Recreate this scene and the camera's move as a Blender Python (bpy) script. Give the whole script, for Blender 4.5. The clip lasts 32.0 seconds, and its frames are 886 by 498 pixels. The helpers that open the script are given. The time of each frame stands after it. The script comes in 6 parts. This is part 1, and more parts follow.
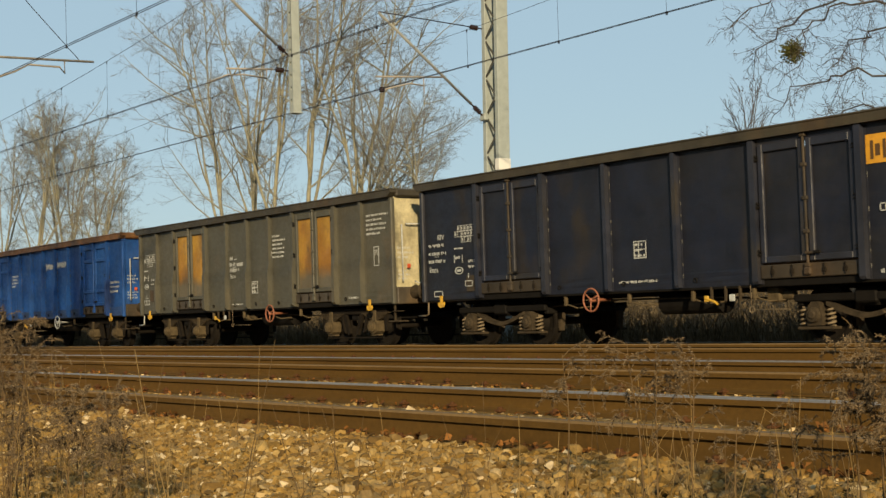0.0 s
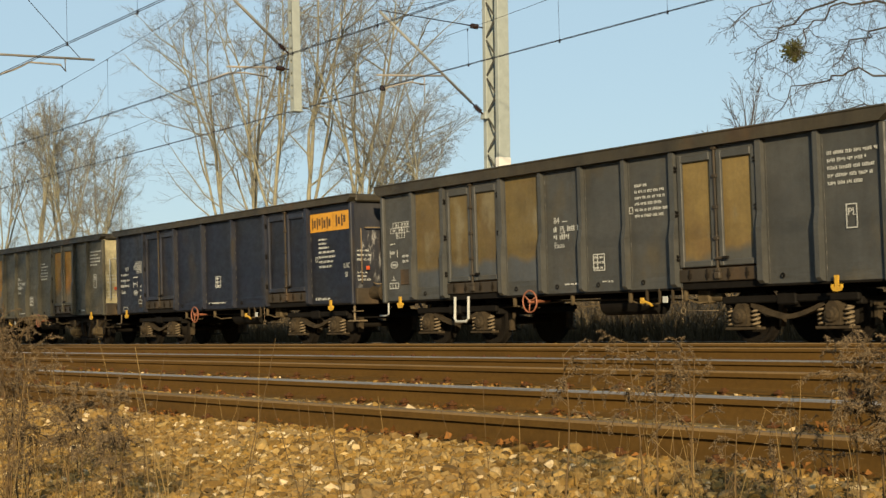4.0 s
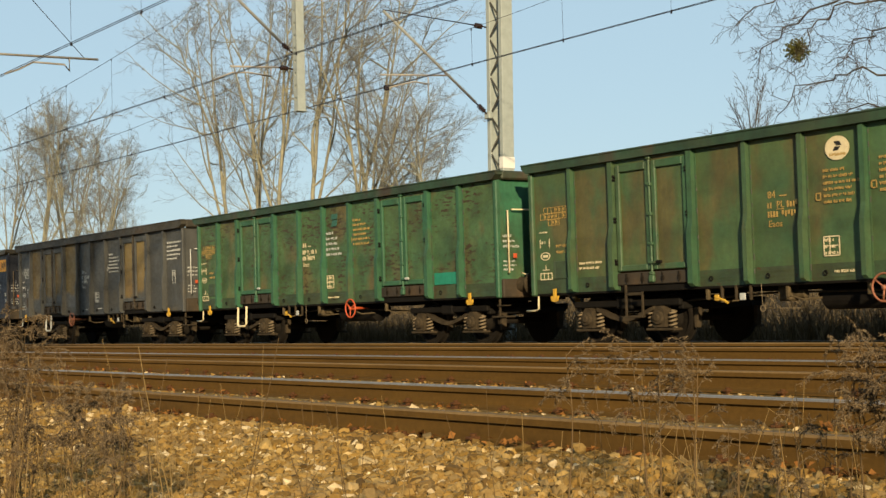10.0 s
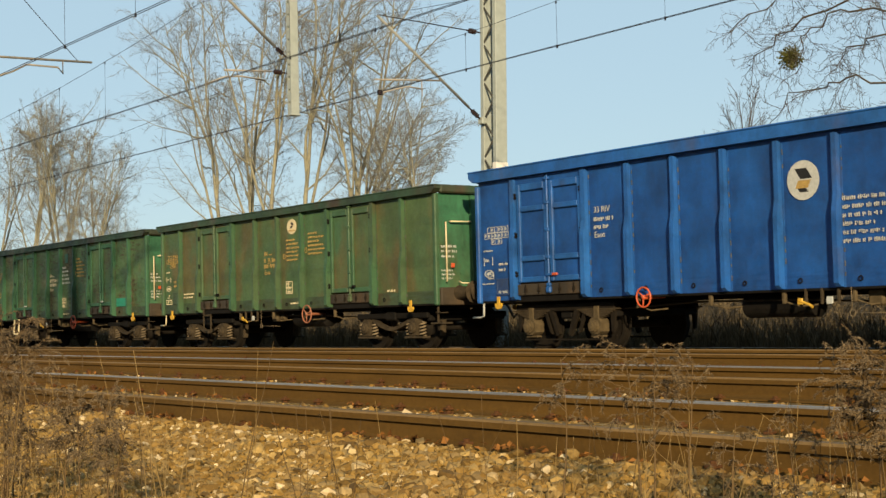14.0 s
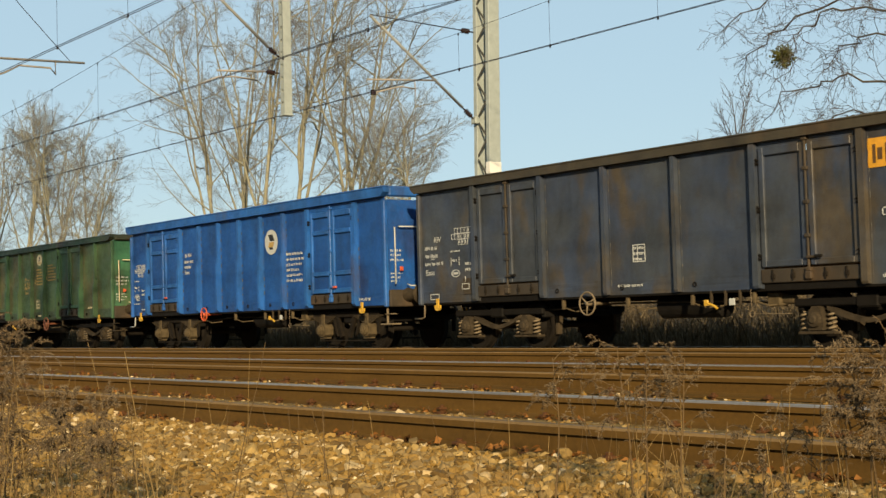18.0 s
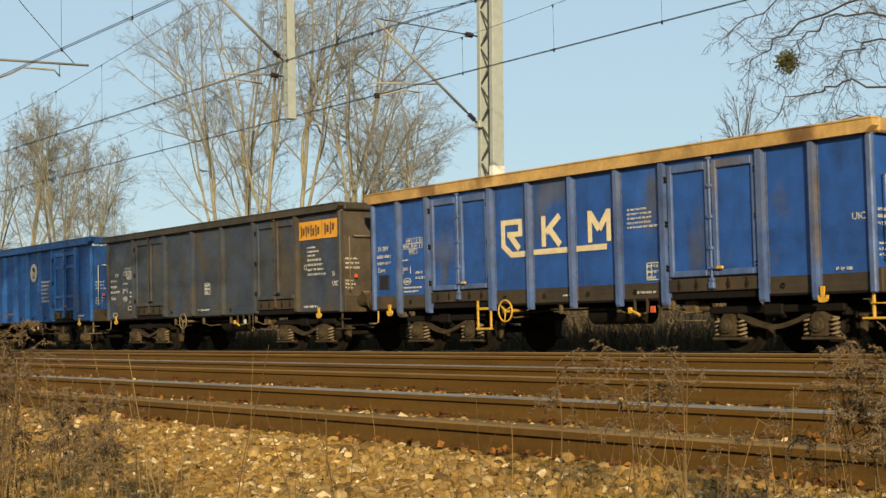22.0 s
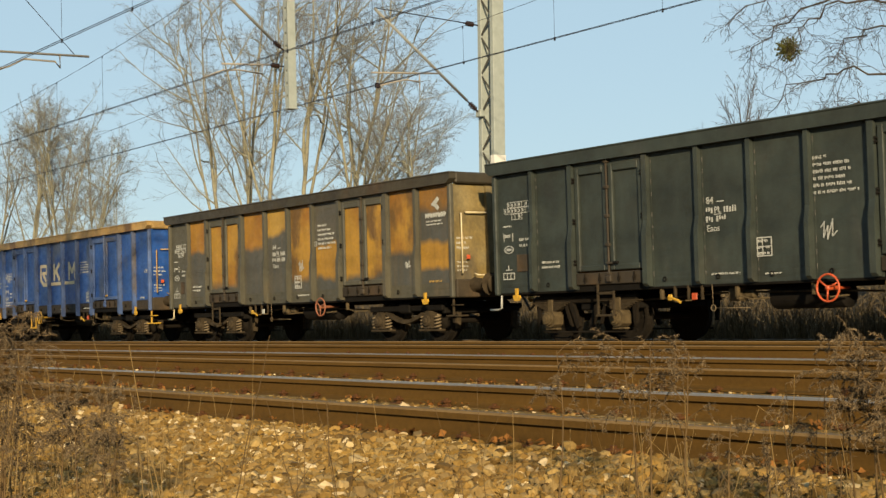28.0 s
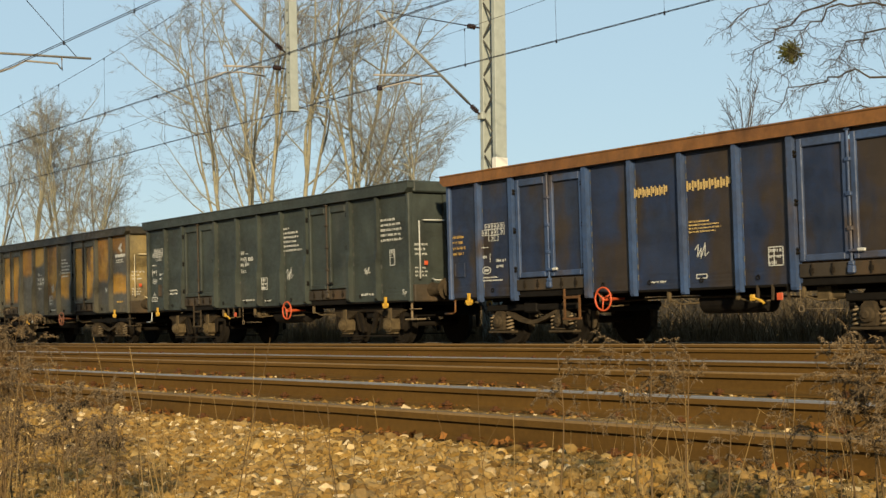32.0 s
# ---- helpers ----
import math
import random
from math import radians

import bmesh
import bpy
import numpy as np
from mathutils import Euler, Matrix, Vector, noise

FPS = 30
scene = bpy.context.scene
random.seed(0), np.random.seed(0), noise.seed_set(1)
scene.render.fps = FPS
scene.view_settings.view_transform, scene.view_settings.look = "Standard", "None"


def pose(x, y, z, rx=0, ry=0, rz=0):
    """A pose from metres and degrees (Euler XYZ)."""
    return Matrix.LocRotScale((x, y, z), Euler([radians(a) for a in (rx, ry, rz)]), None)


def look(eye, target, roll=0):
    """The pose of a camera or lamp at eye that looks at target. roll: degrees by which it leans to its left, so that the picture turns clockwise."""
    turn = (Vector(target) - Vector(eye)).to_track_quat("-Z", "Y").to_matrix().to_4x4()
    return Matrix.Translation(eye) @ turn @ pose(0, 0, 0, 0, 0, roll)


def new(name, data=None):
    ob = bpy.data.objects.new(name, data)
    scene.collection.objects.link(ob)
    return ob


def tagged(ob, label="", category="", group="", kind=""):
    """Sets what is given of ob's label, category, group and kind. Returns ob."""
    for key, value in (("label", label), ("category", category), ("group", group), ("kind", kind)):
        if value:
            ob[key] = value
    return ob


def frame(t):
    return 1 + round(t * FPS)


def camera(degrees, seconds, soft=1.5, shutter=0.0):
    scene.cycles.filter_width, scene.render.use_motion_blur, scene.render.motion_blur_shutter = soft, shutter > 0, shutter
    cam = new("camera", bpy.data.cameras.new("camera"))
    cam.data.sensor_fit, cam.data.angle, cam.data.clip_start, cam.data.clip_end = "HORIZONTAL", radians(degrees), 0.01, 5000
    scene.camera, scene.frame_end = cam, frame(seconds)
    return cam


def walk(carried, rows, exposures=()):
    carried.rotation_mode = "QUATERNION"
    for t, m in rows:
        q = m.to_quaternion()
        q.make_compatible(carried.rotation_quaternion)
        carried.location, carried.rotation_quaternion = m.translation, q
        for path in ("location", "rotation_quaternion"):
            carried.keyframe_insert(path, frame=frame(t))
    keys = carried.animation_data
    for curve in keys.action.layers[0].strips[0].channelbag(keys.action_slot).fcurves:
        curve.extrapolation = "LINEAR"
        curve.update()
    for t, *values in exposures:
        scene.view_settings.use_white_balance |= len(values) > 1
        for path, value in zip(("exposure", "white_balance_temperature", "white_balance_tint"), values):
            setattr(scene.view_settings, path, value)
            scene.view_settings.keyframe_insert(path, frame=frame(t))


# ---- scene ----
EYE = (0.0, 0.0, 0.517)
SIDE = Vector((0.5905, 0.8065, -0.0291))


def aim(turn, tilt, roll, shift):
    """The camera's pose: turned from +Y towards -X, tilted up, rolled, shifted a little sideways."""
    eye = Vector(EYE) + SIDE * shift
    a, b = radians(turn), radians(tilt)
    return look(eye, eye + Vector((-math.sin(a) * math.cos(b), math.cos(a) * math.cos(b), math.sin(b))), roll)


cam = camera(34.81, 32.0, soft=1.45, shutter=0.12)
walk(cam, [
    (0, aim(53.742, 2.708, -1.868, 0.0023)), (0.5, aim(53.724, 2.808, -1.842, 0.0039)), (1, aim(53.746, 2.817, -1.776, 0.0015)),
    (1.5, aim(53.773, 2.778, -1.836, 0.0054)), (2, aim(53.746, 2.741, -1.797, 0.0015)), (2.5, aim(53.761, 2.645, -1.795, 0.0030)),
    (3, aim(53.738, 2.616, -1.791, 0.0015)), (3.5, aim(53.725, 2.679, -1.751, 0.0019)), (5.5, aim(53.915, 2.457, -1.616, -0.0065)),
    (6, aim(53.977, 2.411, -1.772, -0.0033)), (6.5, aim(53.966, 2.345, -1.932, 0.0036)), (7, aim(53.968, 2.367, -1.883, 0.0010)),
    (7.5, aim(53.920, 2.369, -1.824, -0.0013)), (8, aim(53.928, 2.407, -1.848, 0.0026)), (8.5, aim(53.928, 2.468, -1.844, 0.0028)),
    (9, aim(53.999, 2.433, -1.832, 0.0040)), (9.5, aim(53.987, 2.516, -1.817, 0.0028)), (10, aim(53.908, 2.645, -1.728, 0.0031)),
    (10.5, aim(53.791, 2.613, -1.596, 0.0039)), (11, aim(53.780, 2.512, -1.773, 0.0045)), (11.5, aim(53.803, 2.453, -1.714, 0.0060)),
    (12, aim(53.795, 2.271, -1.716, 0.0052)), (12.5, aim(53.755, 2.427, -1.639, 0.0014)), (13, aim(53.714, 2.535, -1.668, 0.0000)),
    (13.5, aim(53.625, 2.658, -1.239, -0.0103)), (14, aim(53.591, 2.841, -1.416, -0.0074)), (14.5, aim(53.543, 2.917, -1.561, -0.0003)),
    (16.5, aim(53.324, 3.003, -1.524, 0.0010)), (17, aim(53.333, 2.917, -1.537, -0.0031)), (17.5, aim(53.308, 2.874, -1.560, -0.0011)),
    (18, aim(53.346, 2.825, -1.606, 0.0005)), (18.5, aim(53.362, 2.825, -1.566, -0.0026)), (19, aim(53.403, 2.869, -1.468, 0.0003)),
    (19.5, aim(53.365, 2.935, -1.461, -0.0001)), (20, aim(53.314, 2.868, -1.495, -0.0013)), (20.5, aim(53.322, 2.835, -1.494, 0.0002)),
    (21, aim(53.333, 2.801, -1.454, -0.0049)), (21.5, aim(53.410, 2.857, -1.380, -0.0042)), (22, aim(53.459, 2.979, -1.346, -0.0025)),
    (22.5, aim(53.370, 3.044, -1.305, -0.0084)), (23, aim(53.258, 3.043, -1.258, -0.0079)), (23.5, aim(53.168, 2.960, -1.344, -0.0074)),
    (24, aim(53.215, 2.979, -1.443, -0.0057)), (24.5, aim(53.237, 3.005, -1.403, -0.0056)), (25, aim(53.234, 3.026, -1.321, -0.0083)),
    (25.5, aim(53.295, 2.929, -1.342, -0.0103)), (27.5, aim(53.458, 2.592, -1.555, -0.0001)), (28, aim(53.547, 2.555, -1.636, 0.0031)),
    (28.5, aim(53.579, 2.558, -1.639, 0.0032)), (29, aim(53.565, 2.664, -1.603, 0.0015)), (29.5, aim(53.513, 2.678, -1.581, -0.0013)),
    (30, aim(53.529, 2.642, -1.545, -0.0025)), (30.5, aim(53.522, 2.678, -1.627, 0.0011)), (31, aim(53.525, 2.664, -1.582, 0.0028)),
    (31.5, aim(53.565, 2.680, -1.525, 0.0038)), (32, aim(53.609, 2.655, -1.553, 0.0056)),
], exposures=[(0, 0.85), (2.2, 0.85), (2.7, 1.07), (32, 1.07)])

# ---- light ----
SUN_EL, SUN_AZ = 15.0, 33.0     # elevation; turn from +X towards -Y
to_sun = Vector((math.cos(radians(SUN_AZ)) * math.cos(radians(SUN_EL)), -math.sin(radians(SUN_AZ)) * math.cos(radians(SUN_EL)), math.sin(radians(SUN_EL))))
world = bpy.data.worlds.new("sky")
scene.world = world
world.use_nodes = True
wn = world.node_tree.nodes
sky = wn.new("ShaderNodeTexSky")
sky.sky_type, sky.sun_disc, sky.sun_elevation = "NISHITA", False, radians(SUN_EL)
sky.sun_rotation = math.atan2(to_sun.x, to_sun.y)
sky.air_density, sky.dust_density, sky.ozone_density = 1.0, 0.25, 1.25
haze = wn.new("ShaderNodeMix")      # winter haze evens out the clear sky's fall-off
haze.data_type = "RGBA"
haze.inputs[0].default_value, haze.inputs[7].default_value = 0.75, (4.78, 6.56, 7.68, 1)
world.node_tree.links.new(sky.outputs[0], haze.inputs[6])
world.node_tree.links.new(haze.outputs[2], wn["Background"].inputs[0])
wn["Background"].inputs[1].default_value = 0.050
sun = new("sun", bpy.data.lights.new("sun", "SUN"))
sun.data.energy, sun.data.angle, sun.data.color = 5.0, radians(1.0), (1.0, 0.79, 0.48)
sun.matrix_world = look(to_sun * 50, (0, 0, 0))


# ---- materials ----
BASE_DIM = 0.52      # dims most base colours, so shade renders deeper against sunlit parts and sky


def nodes_of(name, rough=0.6, metal=0.0):
    m = bpy.data.materials.new(name)
    m.use_nodes = True
    b = m.node_tree.nodes["Principled BSDF"]
    b.inputs["Roughness"].default_value, b.inputs["Metallic"].default_value = rough, metal
    b.inputs["Specular IOR Level"].default_value = 0.12 if rough > 0.65 else 0.35
    return m, m.node_tree.nodes, m.node_tree.links, b


def texco(n, l, scale=(1, 1, 1), world_space=False):
    mp = n.new("ShaderNodeMapping")
    mp.inputs["Scale"].default_value = scale
    l.new((n.new("ShaderNodeNewGeometry").outputs["Position"] if world_space else n.new("ShaderNodeTexCoord").outputs["Object"]), mp.inputs["Vector"])
    return mp.outputs["Vector"]


def noisy(n, l, vec, scale, detail=4.0, rough=0.6):
    t = n.new("ShaderNodeTexNoise")
    t.inputs["Scale"].default_value, t.inputs["Detail"].default_value, t.inputs["Roughness"].default_value = scale, detail, rough
    l.new(vec, t.inputs["Vector"])
    return t.outputs["Fac"]


def ramp(n, l, fac, *stops):
    r = n.new("ShaderNodeValToRGB")
    e = r.color_ramp.elements
    while len(e) < len(stops):
        e.new(0.5)
    for el, (p, c) in zip(e, stops):
        el.position = p
        el.color = (*c, 1) if isinstance(c, tuple) else (c, c, c, 1)
    l.new(fac, r.inputs["Fac"])
    return r.outputs["Color"]


def mixed(n, l, fac, a, b, mode="MIX"):
    m = n.new("ShaderNodeMix")
    m.data_type, m.blend_type = "RGBA", mode
    for sock, v in ((m.inputs[0], fac), (m.inputs[6], a), (m.inputs[7], b)):
        if isinstance(v, (int, float)):
            sock.default_value = v
        elif isinstance(v, tuple):
            sock.default_value = (*v, 1)
        else:
            l.new(v, sock)
    return m.outputs[2]


def bumped(n, l, b, fac, strength, dist=0.01):
    bp = n.new("ShaderNodeBump")
    bp.inputs["Strength"].default_value, bp.inputs["Distance"].default_value = strength, dist
    l.new(fac, bp.inputs["Height"])
    l.new(bp.outputs[0], b.inputs["Normal"])


def plain(name, c, rough=0.6, metal=0.0, vary=0.25, scale=8.0, bump=0.15, dist=0.004, world_space=False):
    """A surface of one colour with grain at two scales."""
    m, n, l, b = nodes_of(name, rough, metal)
    c = tuple(x * BASE_DIM for x in c)
    v = texco(n, l, world_space=world_space)
    f1, f2 = noisy(n, l, v, scale), noisy(n, l, v, scale * 9)
    dark = tuple(x * (1 - vary) for x in c)
    lite = tuple(min(1, x * (1 + vary)) for x in c)
    c1 = ramp(n, l, f1, (0.3, dark), (0.7, lite))
    l.new(mixed(n, l, 0.3, c1, ramp(n, l, f2, (0.3, dark), (0.7, lite))), b.inputs["Base Color"])
    bumped(n, l, b, f2, bump, dist)
    return m


def paint(name, c, fade, stain, rust=(0.11, 0.045, 0.016), fade_at=0.5, stain_at=0.62, rust_at=0.66, grime=0.6, seed=0.0, rough=0.5, big=0.55, scratch=1.6, band=None, cloud=1.0, fleck=0.0):
    """Old wagon paint: faded fields, stained fields, rust specks, rain streaks and grime."""
    m, n, l, b = nodes_of(name, rough)
    b.inputs["Specular IOR Level"].default_value = 0.5 if rough < 0.45 else 0.3
    off = n.new("ShaderNodeVectorMath")
    off.operation = "ADD"
    off.inputs[1].default_value = (seed * 7.3, seed * 3.1, seed)
    l.new(n.new("ShaderNodeTexCoord").outputs["Object"], off.inputs[0])

    def co(s):
        mp = n.new("ShaderNodeMapping")
        mp.inputs["Scale"].default_value = s
        l.new(off.outputs[0], mp.inputs["Vector"])
        return mp.outputs["Vector"]
    col = mixed(n, l, ramp(n, l, noisy(n, l, co((1, 1, 1)), big, 5), (fade_at - 0.06, 0.0), (fade_at + 0.1, 1.0)), c, fade)
    col = mixed(n, l, ramp(n, l, noisy(n, l, co((1.0, 1.0, 0.55)), big * 1.7, 5, 0.55), (stain_at - 0.05, 0.0), (stain_at + 0.06, 1.0)), col, stain)
    # fields whose paint gives way to another colour at a ragged height
    for low_col, height, soft in ((band,) if band and not isinstance(band[0][0], tuple) else band or ()):
        sep = n.new("ShaderNodeSeparateXYZ")
        l.new(co((1, 1, 1)), sep.inputs[0])
        mr = n.new("ShaderNodeMapRange")
        mr.inputs[1].default_value, mr.inputs[2].default_value = height + seed - soft, height + seed + soft
        ad = n.new("ShaderNodeMath")
        ad.operation = "MULTIPLY_ADD"
        ad.inputs[1].default_value, ad.inputs[2].default_value = 0.5, -0.25
        l.new(noisy(n, l, co((0.8, 1, 0.5)), 1.6, 2), ad.inputs[0])
        ad2 = n.new("ShaderNodeMath")
        l.new(sep.outputs[2], ad2.inputs[0])
        l.new(ad.outputs[0], ad2.inputs[1])
        l.new(ad2.outputs[0], mr.inputs[0])
        col = mixed(n, l, mr.outputs[0], low_col, col)
    streak = ramp(n, l, noisy(n, l, co((9, 9, 0.5)), 1.4, 4), (0.45, 0.0), (0.8, 0.28))
    col = mixed(n, l, streak, col, tuple(x * 0.55 for x in c))
    speck = noisy(n, l, co((1, 1, scratch)), 4.5, 8, 0.72)
    rs = ramp(n, l, speck, (rust_at, 0.0), (rust_at + 0.05, 1.0))
    rs = mixed(n, l, 1.0, rs, ramp(n, l, noisy(n, l, co((1, 1, 1)), 1.1, 3), (0.38, 0.0), (0.54, 1.0)), "MULTIPLY")
    col = mixed(n, l, rs, col, rust)
    col = mixed(n, l, 1.0, col, ramp(n, l, noisy(n, l, co((1, 1, 0.7)), 1.9, 7, 0.66), (0.28, 1 - 0.5 * cloud), (0.5, 1 - 0.05 * cloud), (0.72, 1 + 0.35 * cloud)), "MULTIPLY")
    if fleck:
        # flakes lost along the rolling direction, thicker in patches
        fl = ramp(n, l, noisy(n, l, co((4.6, 4.6, 17)), 1.0, 3, 0.6), (0.61 - 0.06 * fleck, 0.0), (0.65 - 0.06 * fleck, 1.0))
        fl = mixed(n, l, 1.0, fl, ramp(n, l, noisy(n, l, co((1, 1, 1)), 0.9, 2), (0.46, 0.0), (0.56, 1.0)), "MULTIPLY")
        col = mixed(n, l, fl, col, rust)
    dirt = ramp(n, l, noisy(n, l, co((1, 1, 1)), 14, 6, 0.7), (0.35, 0.0), (0.8, grime))
    col = mixed(n, l, dirt, col, (0.035, 0.028, 0.02))
    l.new(mixed(n, l, 1.0, col, (BASE_DIM, BASE_DIM, BASE_DIM), "MULTIPLY"), b.inputs["Base Color"])
    rr = ramp(n, l, speck, (0.3, rough - 0.08), (0.75, min(1, rough + 0.3)))
    l.new(rr, b.inputs["Roughness"])
    bumped(n, l, b, mixed(n, l, 0.5, noisy(n, l, co((1, 1, 1)), 2.2, 2), speck), 0.6, 0.018)
    return m


# sooty steel, its colour darkened further to deepen the shade under the wagons
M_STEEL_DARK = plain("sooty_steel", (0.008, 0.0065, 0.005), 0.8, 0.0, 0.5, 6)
M_BOGIE = plain("dusty_brown_steel", (0.054, 0.040, 0.024), 0.9, 0.0, 0.5, 7, 0.4, 0.006)
# bogie frames, darkened in colour to sink into the shade below the body
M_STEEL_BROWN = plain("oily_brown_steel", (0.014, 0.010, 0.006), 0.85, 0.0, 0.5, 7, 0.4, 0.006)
M_AXLE = plain("dusty_axle_box", (0.10, 0.074, 0.040), 0.8, 0.0, 0.45, 9, 0.3, 0.004)
# wheels, colour also taken down towards the black of the shade
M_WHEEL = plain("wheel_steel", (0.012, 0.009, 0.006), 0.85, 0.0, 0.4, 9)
M_SPRING = plain("spring_steel", (0.21, 0.16, 0.10), 0.7, 0.0, 0.3, 12)
M_YELLOW = plain("yellow_paint", (0.62, 0.36, 0.035), 0.5, 0.0, 0.25, 14)
M_ORANGE = plain("red_orange_paint", (0.60, 0.10, 0.03), 0.5, 0.0, 0.25, 14)
M_REDRUST = plain("faded_red_paint", (0.33, 0.12, 0.06), 0.6, 0.0, 0.35, 14)
M_WHITE = plain("white_marking_paint", (0.53, 0.54, 0.515), 0.6, 0.0, 0.2, 20, 0.05)
M_CREAM = plain("cream_marking_paint", (0.78, 0.66, 0.42), 0.55, 0.0, 0.15, 10, 0.05)
M_OCHRE = plain("ochre_marking_paint", (0.46, 0.30, 0.085), 0.6, 0.0, 0.3, 20, 0.05)
M_PLATE = plain("orange_plate_paint", (0.72, 0.35, 0.026), 0.55, 0.0, 0.25, 9, 0.05)
M_BLACK = plain("black_paint", (0.012, 0.011, 0.010), 0.6, 0.0, 0.3, 12)
M_GOLD = plain("faded_yellow_marking_paint", (0.55, 0.40, 0.16), 0.6, 0.0, 0.25, 18, 0.05)
M_RUSTPLATE = plain("rusted_plate", (0.12, 0.06, 0.025), 0.85, 0.0, 0.45, 5, 0.3)
M_WELD = plain("worn_weld", (0.10, 0.098, 0.09), 0.7, 0.0, 0.5, 9)


def rail_steel(name, c, rough, metal, top=None):
    c = tuple(x * BASE_DIM for x in c)
    m, n, l, b = nodes_of(name, rough, metal)
    v = texco(n, l, (0.35, 3, 3))
    f1, f2 = noisy(n, l, v, 2.0, 6), noisy(n, l, texco(n, l), 30, 5)
    col = mixed(n, l, 0.35, ramp(n, l, f1, (0.3, tuple(x * 0.7 for x in c)), (0.7, tuple(x * 1.25 for x in c))), ramp(n, l, f2, (0.3, tuple(x * 0.5 for x in c)), (0.7, tuple(x * 1.3 for x in c))))
    l.new(col, b.inputs["Base Color"])
    bumped(n, l, b, f2, 0.25, 0.003)
    return m


M_RAIL = rail_steel("rusty_rail", (0.124, 0.066, 0.0135), 0.8, 0.0)
M_RAILTOP = rail_steel("polished_rail_head", (0.46, 0.41, 0.36), 0.5, 0.75)
M_RAILTOP_DULL = rail_steel("dull_rail_head", (0.23, 0.145, 0.06), 0.7, 0.0)
M_CLIP = plain("rusty_clip", (0.10, 0.042, 0.014), 0.85, 0.0, 0.4, 25)
M_SLEEPER = plain("weathered_sleeper", (0.13, 0.085, 0.045), 0.9, 0.0, 0.4, 5, 0.5, 0.01)


def stones_mat(name, stops, scale=20.0, island=True):
    m, n, l, b = nodes_of(name, 0.9)
    if island:
        src = n.new("ShaderNodeNewGeometry").outputs["Random Per Island"]
    else:
        src = n.new("ShaderNodeObjectInfo").outputs["Random"]
    v = texco(n, l, world_space=True)
    col = ramp(n, l, src, *stops)
    col = mixed(n, l, 0.55, col, ramp(n, l, noisy(n, l, v, scale * 2.5, 6, 0.7), (0.3, 0.35), (0.72, 1.0)), "MULTIPLY")
    col = mixed(n, l, ramp(n, l, noisy(n, l, v, 1.7, 4), (0.45, 0.0), (0.7, 0.55)), col, (0.107, 0.062, 0.021))
    l.new(col, b.inputs["Base Color"])
    bumped(n, l, b, noisy(n, l, v, scale * 4, 5), 0.5, 0.006)
    return m


STONE_STOPS = ((0.0, (0.063, 0.038, 0.012)), (0.25, (0.171, 0.099, 0.023)), (0.5, (0.237, 0.143, 0.039)), (0.72, (0.152, 0.106, 0.048)), (0.92, (0.300, 0.200, 0.069)), (0.985, (0.499, 0.392, 0.236)))
M_STONES = stones_mat("ballast_stones", STONE_STOPS)
M_STONE1 = stones_mat("ballast_stone", STONE_STOPS, island=False)


def ground_mat():
    m, n, l, b = nodes_of("gravelly_soil", 0.95)
    v = texco(n, l, world_space=True)
    vo = n.new("ShaderNodeTexVoronoi")
    vo.inputs["Scale"].default_value = 22
    l.new(v, vo.inputs["Vector"])
    sep = n.new("ShaderNodeSeparateColor")
    l.new(vo.outputs["Color"], sep.inputs[0])
    col = ramp(n, l, sep.outputs[0], *STONE_STOPS)
    col = mixed(n, l, 0.6, col, ramp(n, l, noisy(n, l, v, 50, 6, 0.7), (0.3, 0.3), (0.72, 1.0)), "MULTIPLY")
    soil = ramp(n, l, noisy(n, l, v, 2.3, 6), (0.3, (0.08, 0.053, 0.021)), (0.7, (0.16, 0.105, 0.04)))
    col = mixed(n, l, ramp(n, l, noisy(n, l, v, 0.9, 6), (0.38, 0.15), (0.66, 0.85)), col, soil)
    # the ballast ends behind the last track; dark earth with dead grass follows
    sep = n.new("ShaderNodeSeparateXYZ")
    l.new(v, sep.inputs[0])
    edge = n.new("ShaderNodeMapRange")
    edge.inputs[1].default_value, edge.inputs[2].default_value = 20.2, 21.4
    l.new(sep.outputs[1], edge.inputs[0])
    earth = ramp(n, l, noisy(n, l, v, 3.5, 7, 0.7), (0.3, (0.022, 0.016, 0.009)), (0.55, (0.045, 0.033, 0.018)), (0.75, (0.085, 0.063, 0.032)))
    col = mixed(n, l, edge.outputs[0], col, earth)
    l.new(col, b.inputs["Base Color"])
    bumped(n, l, b, vo.outputs["Distance"], 0.8, 0.03)
    return m


M_GROUND = ground_mat()


